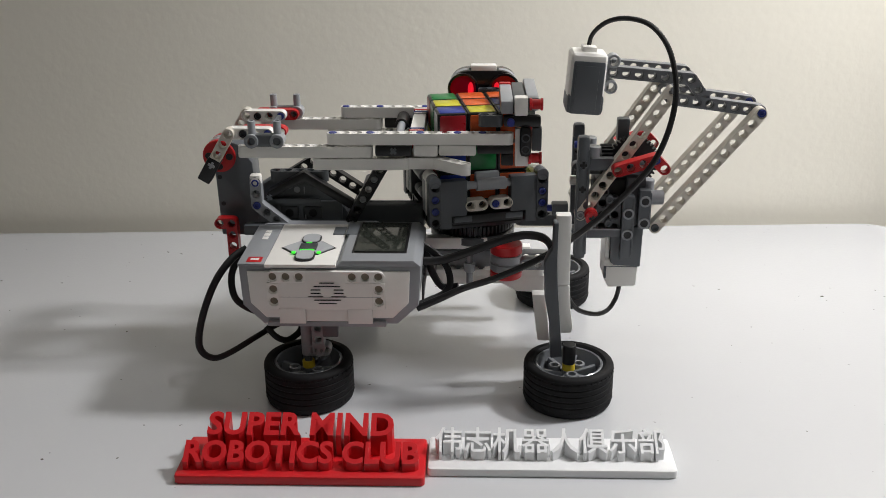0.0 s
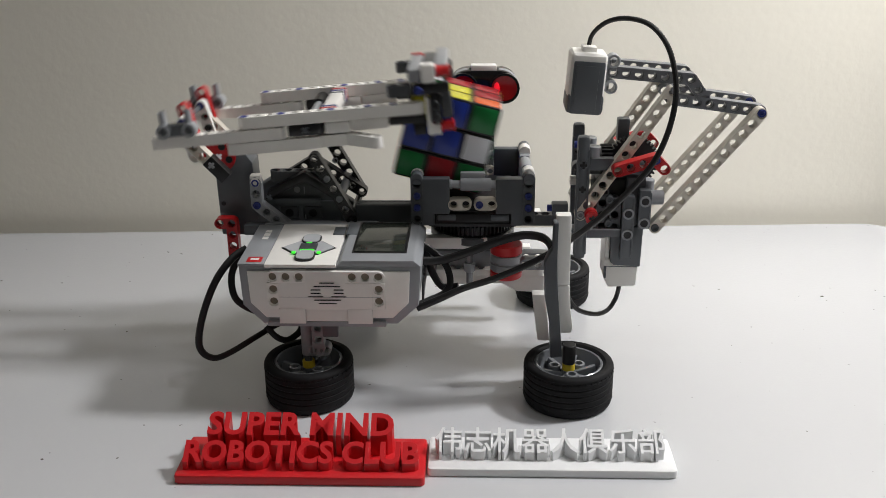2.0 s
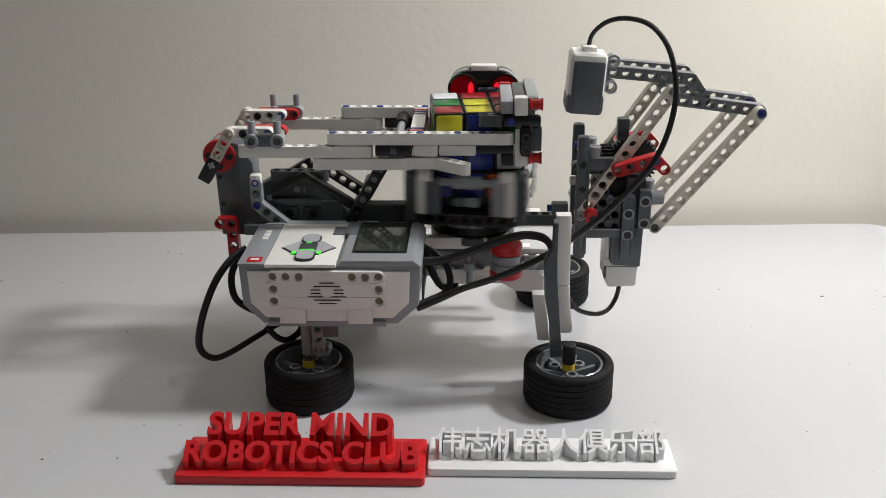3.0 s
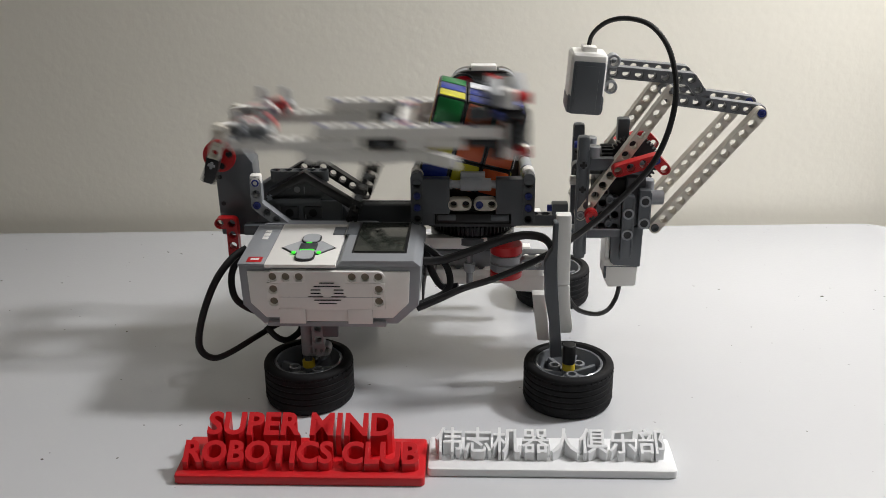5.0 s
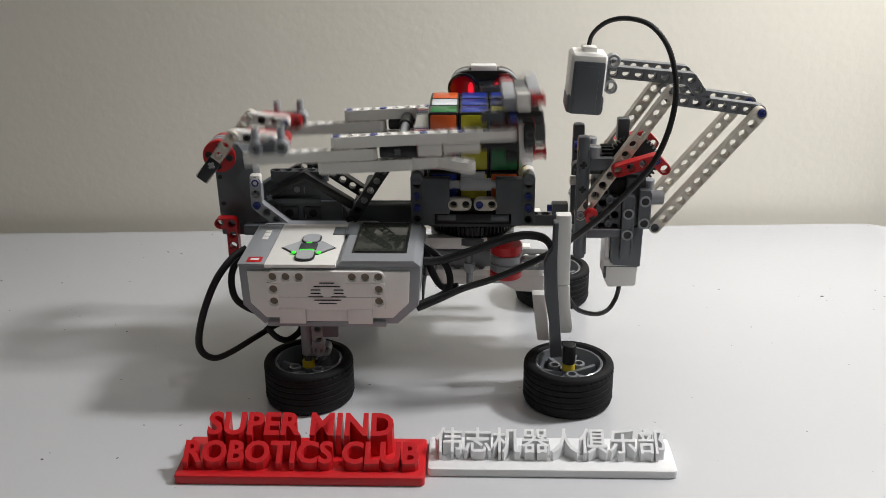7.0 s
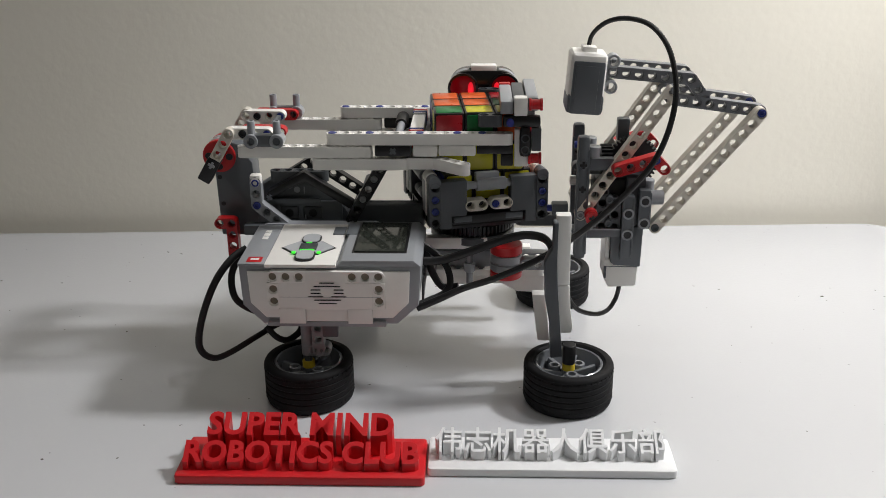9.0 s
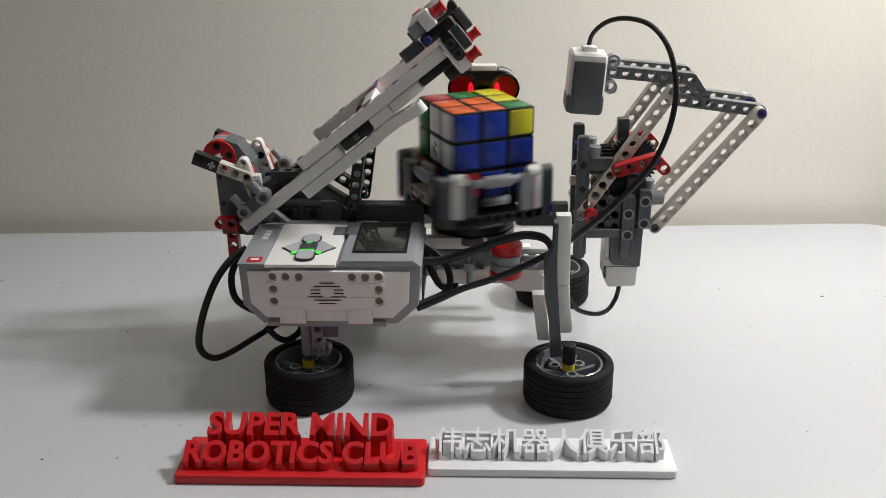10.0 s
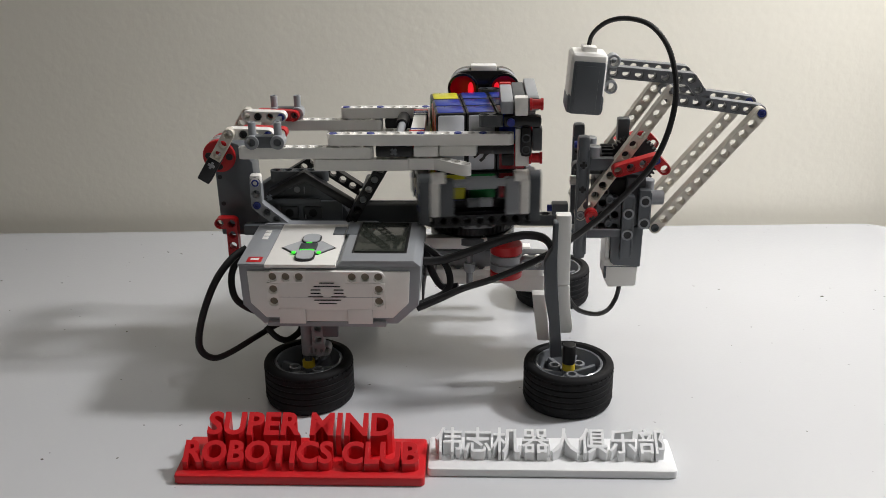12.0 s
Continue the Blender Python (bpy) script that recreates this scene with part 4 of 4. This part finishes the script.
def sticker_mesh():
    s, r = 8.35, 1.1
    pts = []
    for cx, cy, a0 in ((s - r, s - r, 0), (r - s, s - r, 90), (r - s, r - s, 180), (s - r, r - s, 270)):
        for k in range(4):
            a = radians(a0 + k * 30)
            pts.append((cx + r * math.cos(a), cy + r * math.sin(a)))
    bm = bmesh.new()
    rings = [[bm.verts.new((x * q, y * q, z)) for x, y in pts] for q, z in ((1.0, 0), (1.0, 0.25), (0.975, 0.4))]
    n = len(pts)
    for a, b in zip(rings, rings[1:]):
        for i in range(n):
            bm.faces.new((a[i], a[(i + 1) % n], b[(i + 1) % n], b[i]))
    bm.faces.new(rings[0]), bm.faces.new(rings[-1])
    return mesh_of("sticker", bm)


cube = tagged(empty("puzzle_cube", at(AXX, AXY, CZ)), "scrambled black puzzle cube with coloured stickers in the tray", "puzzle cube")
CUBIES = {}
cubie_mesh = mesh_of("cubie", box(19.5, 19.5, 19.5, 1.3, None, 2))
stick = sticker_mesh()
STICK_BY = {}
for k, mt in STICKER.items():
    STICK_BY[k] = stick.copy()
    STICK_BY[k].materials.append(mt)
for i in (-1, 0, 1):
    for j in (-1, 0, 1):
        for k in (-1, 0, 1):
            if (i, j, k) != (0, 0, 0):
                CUBIES[(i, j, k)] = part("cubie", cubie_mesh, CUBE_BLACK, cube, "", at(i * STEP, j * STEP, k * STEP))
part("core", box(18, 18, 18, 1), CUBE_BLACK, cube)
for f, rows in FACES.items():
    n = Vector(NORMAL[f])
    for r, row in enumerate(rows.split()):
        for c, colour in enumerate(row):
            turn = n.to_track_quat("Z", "Y").to_matrix().to_4x4()
            part("sticker", STICK_BY[colour], STICKER[colour], CUBIES[CELL[f](r, c)], "", Matrix.Translation(n * 9.7 * MM) @ turn)
# the printed mark on the white centre sticker, as plain bars
for a, b in ((-3.5, 1.5), (0.5, -1.2), (3.0, 2.0)):
    part("print_bar", box(2.0, 4.2, 0.2, 0.05), BLACK, CUBIES[(1, 0, 0)], "dark printed bar", at(10.15, a, b) @ pose(0, 0, 0, 0, 90, 0) @ pose(0, 0, 0, 0, 0, 40))


# ---- motion ----


def motions():
    arm_rows = ARM_TABLE
    walk(ARM, [(t, at(x, 0, z, 0, -a, 0)) for t, x, z, a, c in arm_rows])
    walk(CRANK, [(t, at(AX, 0, AZ, 0, -c, 0)) for t, x, z, a, c in arm_rows])
    link_rows, rock_rows = [], []
    for t, x, z, a, c in arm_rows:
        ca, sa = math.cos(radians(a)), math.sin(radians(a))
        jx, jz = x - 83 * ca - 8 * sa, z - 83 * sa + 8 * ca
        tx, tz = AX + 24 * math.cos(radians(c)), AZ + 24 * math.sin(radians(c))
        link_rows.append((t, at(jx, 0, jz, 0, -math.degrees(math.atan2(jz - tz, jx - tx)), 0)))
        kx, kz = x - 6 * ca + 9 * sa, z - 6 * sa - 9 * ca
        rock_rows.append((t, at(RPX, 0, RPZ, 0, -math.degrees(math.atan2(kz - RPZ, kx - RPX)), 0)))
    walk(LINK, link_rows)
    walk(ROCKER, rock_rows)

    # the turntable
    walk(CRADLE, [(t, at(AXX, AXY, 0, 0, 0, a)) for t, a in TURNTABLE])

    # cubie poses in the cube's space, turned layer by layer
    local = {k: Matrix.Translation(Vector(k) * STEP * MM) for k in CUBIES}
    tracks = {k: [(0.0, m.copy())] for k, m in local.items()}
    whole = Matrix.Identity(4)  # how the cube lies after its completed turns
    cube_rows = []

    def put_cube(t, extra, dx, dy, dz):
        cube_rows.append((t, at(AXX + dx, AXY + dy, CZ + dz) @ extra @ whole))

    for kind, rows in EVENTS:
        if kind == "layer":
            axis = whole.to_3x3().inverted() @ Vector((0, 0, 1))
            low = [k for k in local if (whole.to_3x3() @ local[k].translation).z < -0.5 * STEP * MM]
            for t, a, twist, dx in rows:
                put_cube(t, pose(0, 0, 0, 0, 0, twist), dx, 0, 0)
            for k in low:
                for t, a, twist, dx in rows:
                    tracks[k].append((t, Matrix.Rotation(radians(a - twist), 4, axis) @ local[k]))
                local[k] = Matrix.Rotation(radians(LAYER_END[rows[0][0]]), 4, axis) @ local[k]
        elif kind == "yaw":
            for t, a, dx, dy in rows:
                c, s = math.cos(radians(a)), math.sin(radians(a))
                put_cube(t, pose(0, 0, 0, 0, 0, a), dx * c - dy * s, dx * s + dy * c, 0)
            whole = pose(0, 0, 0, 0, 0, rows[-1][1]) @ whole
        else:
            for t, a, dx, dz in rows:
                put_cube(t, pose(0, 0, 0, 0, -a, 0), dx, 0, dz)
            whole = pose(0, 0, 0, 0, -90, 0) @ whole
    seen, rows = set(), []
    for t, m in cube_rows:
        if round(t, 3) not in seen:
            seen.add(round(t, 3))
            rows.append((t, m))
    walk(cube, rows + ([(12.0, rows[-1][1])] if rows[-1][0] < 12 else []))
    for k, tr in tracks.items():
        if len(tr) > 1:
            tr = [r for i, r in enumerate(tr) if i == 0 or r[0] > tr[i - 1][0] + 1e-6]
            if tr[-1][0] < 12:
                tr.append((12.0, tr[-1][1]))
            walk(CUBIES[k], tr)


TURNTABLE = [
    (0.0, 16), (0.2, 15), (0.3, 4), (0.4, 0), (0.6, 0), (0.7, 8), (0.8, 28), (0.9, 57), (1.0, 90), (1.1, 115), (1.2, 144), (1.3, 173), (1.4, 180),
    (2.6, 180), (2.7, 186), (2.8, 205), (2.9, 234), (3.0, 263), (3.1, 281), (3.2, 287), (3.35, 287), (3.5, 271), (3.6, 270),
    (3.75, 270), (3.85, 279), (3.95, 301), (4.05, 336), (4.15, 360), (5.3, 360), (5.4, 353), (5.5, 330), (5.6, 300), (5.7, 274), (5.8, 259), (5.9, 254),
    (6.0, 253), (6.1, 264), (6.2, 270), (6.4, 270), (6.5, 280), (6.6, 301), (6.7, 340), (6.8, 360),
    (7.95, 360), (8.05, 368), (8.15, 388), (8.4, 461), (8.6, 510), (8.7, 527), (8.8, 537), (8.9, 549), (9.0, 556), (9.1, 556), (9.2, 542), (9.3, 540),
    (9.5, 540), (9.6, 549), (9.7, 565), (9.8, 598), (9.9, 626), (10.0, 655), (10.1, 684), (10.2, 706), (10.3, 720),
    (11.5, 720), (11.6, 724), (11.7, 743), (11.8, 774), (11.9, 801), (12.0, 817)]

# layer turns: seconds, angle of the low layer, twist of the held cube, shift; whole turns: seconds, angle, shift; flips: seconds, tilt, shift, lift
EVENTS = [
    ("layer", [(0.0, 16, 9, 2), (0.2, 15, 8, 2), (0.3, 4, 2, 2.4), (0.4, 0, 0, 2.6)]),
    ("yaw", [(0.6, 0, 2.6, -2.8), (0.7, 8, 2.6, -2.8), (0.8, 28, 2.6, -2.8), (0.9, 57, 2.6, -2.8), (1.0, 90, 2.6, -2.8), (1.1, 115, 2.6, -2.8), (1.2, 144, 2.6, -2.8), (1.3, 173, 2.6, -2.8), (1.4, 180, 2.6, -2.8)]),
    ("flip", [(1.7, 0, -3.7, 0), (1.8, 12, -10, 4), (1.9, 63, -22, 12), (2.0, 76, -17, 10), (2.1, 75, -4, 5), (2.2, 75, -4, 5), (2.3, 90, 0, 0), (2.6, 90, 3.6, 0)]),
    ("layer", [(2.6001, 0, 0, 3.6), (2.7, 6, 3, 3.2), (2.8, 25, 5, 2.6), (2.9, 54, 5, 2), (3.0, 83, 5, 2), (3.1, 101, 5, 2), (3.2, 107, 5, 2), (3.35, 107, 5, 2), (3.5, 91, 0, 2), (3.6, 90, 0, 2)]),
    ("yaw", [(3.75, 0, 2.6, -2.8), (3.85, 9, 2.6, -2.8), (3.95, 31, 2.6, -2.8), (4.05, 66, 2.6, -2.8), (4.15, 90, 2.6, -2.8)]),
    ("flip", [(4.45, 0, 0, 0), (4.53, 12, -10, 4), (4.62, 58, -15, 12), (4.72, 74, -4, 7), (4.8, 75, -2, 6), (4.9, 76, -2, 6), (5.0, 76, -1, 6.3), (5.1, 88, 0, 1), (5.3, 90, 0, 0)]),
    ("layer", [(5.3001, 0, 0, 0), (5.4, -7, -3, 0), (5.5, -30, -5, 0), (5.6, -60, -5, 0), (5.7, -86, -5, 0), (5.8, -101, -5, 0), (5.9, -106, -5, 0), (6.0, -107, -5, 0), (6.1, -96, -2, 0), (6.2, -90, 0, 0)]),
    ("yaw", [(6.4, 0, -1.2, -1), (6.5, 10, -1.2, -1), (6.6, 31, -1.2, -1), (6.7, 70, -1.2, -1), (6.8, 90, -1.2, -1)]),
    ("flip", [(7.15, 0, 0, 0), (7.25, 14, -10, 4), (7.35, 58, -15, 12), (7.45, 74, -4, 7), (7.6, 76, -2, 6), (7.7, 90, 0, 0), (7.95, 90, 2, 0)]),
    ("layer", [(7.9501, 0, 0, 2), (8.05, 8, 4, 2), (8.15, 28, 5, 2), (8.4, 101, 5, 2), (8.6, 150, 4, 2), (8.7, 167, 4, 2), (8.8, 177, 3, 2), (8.9, 189, 4, 2), (9.0, 196, 5, 2), (9.1, 196, 5, 2), (9.2, 182, 0, 2.4), (9.3, 180, 0, 2.6)]),
    ("yaw", [(9.5, 0, 2.6, -2.8), (9.6, 9, 2.6, -2.8), (9.7, 25, 2.6, -2.8), (9.8, 58, 2.6, -2.8), (9.9, 86, 2.6, -2.8), (10.0, 115, 2.6, -2.8), (10.1, 144, 2.6, -2.8), (10.2, 166, 2.6, -2.8), (10.3, 180, 2.6, -2.8)]),
    ("flip", [(10.5, 0, -1.2, 0), (10.6, 0, -1.2, 0), (10.7, 10, -8, 4), (10.8, 61, -23, 12), (10.9, 73, -20, 10), (11.0, 69, -9.5, 8), (11.1, 76, -3, 6), (11.2, 86, 0, 2), (11.3, 90, 1, 0), (11.5, 90, 4.5, 0)]),
    ("layer", [(11.5001, 0, 0, 4.5), (11.6, 4, 2, 4), (11.7, 23, 5, 3), (11.8, 54, 6, 2.6), (11.9, 81, 6, 2.6), (12.0, 97, 6, 2.6)]),
]
LAYER_END = {0.0: 0, 2.6001: 90, 5.3001: -90, 7.9501: 180, 11.5001: 90}


ARM_TABLE = [  # seconds, front cross axle x and z, tilt, crank angle
    (0, -33.8, 147.2, 0.0, 59),
    (0.2, -33.8, 147.2, 0.0, 59),
    (0.3, -33.5, 146.1, 1.0, 57),
    (0.4, -32.4, 143.8, 3.0, 52),
    (0.5, -37.0, 154.5, 25.7, 0),
    (0.6, -72.2, 162.0, 46.5, -32),
    (0.7, -69.1, 159.8, 44.0, -30),
    (0.8, -58.8, 156.8, 38.0, -25),
    (0.9, -56.6, 156.5, 38.0, -22),
    (1.4, -57.4, 156.5, 38.2, -22),
    (1.5, -36.5, 152.8, 24.3, 3),
    (1.6, -33.2, 144.6, 2.5, 54),
    (1.7, -33.5, 146.1, 1.0, 58),
    (1.8, -64.4, 160.1, 4.0, 102),
    (1.9, -91.8, 160.9, 7.0, 136),
    (2, -89.6, 160.9, 5.0, 133),
    (2.1, -76.9, 161.6, 0.0, 123),
    (2.2, -76.6, 161.6, 0.0, 123),
    (2.3, -39.5, 149.0, 4.5, 66),
    (2.4, -31.3, 146.8, 12.0, 34),
    (2.5, -32.4, 146.1, 0.5, 57),
    (3, -33.8, 147.2, 0.0, 59),
    (3.45, -33.5, 146.1, 1.0, 57),
    (3.55, -32.4, 143.8, 3.0, 52),
    (3.65, -37.8, 160.2, 29.0, -5),
    (3.75, -72.2, 162.0, 46.5, -32),
    (3.85, -66.3, 158.7, 42.0, -28),
    (4, -57.4, 156.5, 38.2, -22),
    (4.2, -57.4, 156.5, 38.2, -22),
    (4.3, -36.5, 155.4, 25.5, 2),
    (4.38, -33.1, 145.3, 2.0, 56),
    (4.45, -33.8, 147.2, 0.0, 60),
    (4.53, -64.4, 160.1, 4.0, 102),
    (4.62, -91.8, 160.9, 7.0, 136),
    (4.72, -78.3, 163.8, 2.0, 126),
    (4.8, -78.0, 162.0, 0.0, 123),
    (4.9, -77.3, 162.0, 0.0, 122),
    (5, -41.0, 151.8, -0.2, 73),
    (5.1, -31.0, 143.8, 11.0, 36),
    (5.2, -31.3, 144.6, 7.0, 44),
    (5.3, -33.1, 146.4, 1.0, 57),
    (5.4, -34.9, 146.4, 0.0, 59),
    (6, -34.9, 146.4, 0.0, 59),
    (6.1, -34.2, 146.1, 0.5, 58),
    (6.2, -33.2, 143.4, 3.0, 52),
    (6.3, -37.1, 159.8, 30.0, -6),
    (6.4, -73.7, 162.4, 47.0, -33),
    (6.44, -75.8, 163.1, 50.5, -35),
    (6.5, -74.5, 160.5, 45.5, -32),
    (6.6, -60.3, 155.7, 40.0, -26),
    (6.7, -56.6, 156.5, 38.0, -22),
    (6.8, -57.4, 156.5, 38.2, -22),
    (6.9, -48.3, 157.2, 32.0, -14),
    (7, -30.9, 146.4, 2.5, 53),
    (7.1, -34.9, 147.9, 0.0, 60),
    (7.2, -35.9, 148.7, -0.5, 63),
    (7.3, -68.0, 160.1, 5.0, 106),
    (7.38, -91.8, 160.9, 7.0, 136),
    (7.48, -78.3, 163.8, 3.0, 126),
    (7.6, -76.9, 161.6, 0.0, 123),
    (7.7, -39.5, 149.0, 4.5, 66),
    (7.8, -31.3, 146.8, 11.0, 36),
    (7.92, -32.4, 146.1, 1.0, 57),
    (8.8, -34.2, 147.2, 0.0, 59),
    (9.1, -33.8, 146.8, 0.0, 59),
    (9.2, -32.4, 145.3, 1.0, 57),
    (9.3, -31.7, 143.4, 2.0, 54),
    (9.4, -35.7, 159.4, 27.0, -3),
    (9.5, -77.0, 161.0, 47.5, -33),
    (9.55, -76.5, 164.2, 51.0, -35),
    (9.6, -74.3, 163.5, 49.0, -34),
    (9.7, -55.8, 159.0, 40.0, -26),
    (9.8, -57.4, 156.5, 38.2, -22),
    (10.3, -57.4, 156.5, 38.2, -22),
    (10.4, -37.2, 155.4, 26.0, 1),
    (10.5, -32.0, 146.1, 1.0, 57),
    (10.6, -32.8, 145.7, 1.0, 58),
    (10.7, -60.9, 159.0, 3.0, 98),
    (10.8, -91.8, 160.9, 6.5, 136),
    (10.9, -90.3, 161.2, 5.0, 134),
    (11, -80.2, 162.0, 2.0, 127),
    (11.1, -77.7, 162.0, 0.0, 123),
    (11.2, -51.9, 146.8, 1.0, 88),
    (11.3, -29.2, 144.9, 13.5, 32),
    (11.4, -32.1, 143.8, 4.0, 50),
    (11.5, -32.8, 144.9, 2.0, 55),
    (11.6, -33.5, 146.8, 0.3, 58.5),
    (12, -33.5, 146.8, 0.3, 58.5),
]

motions()
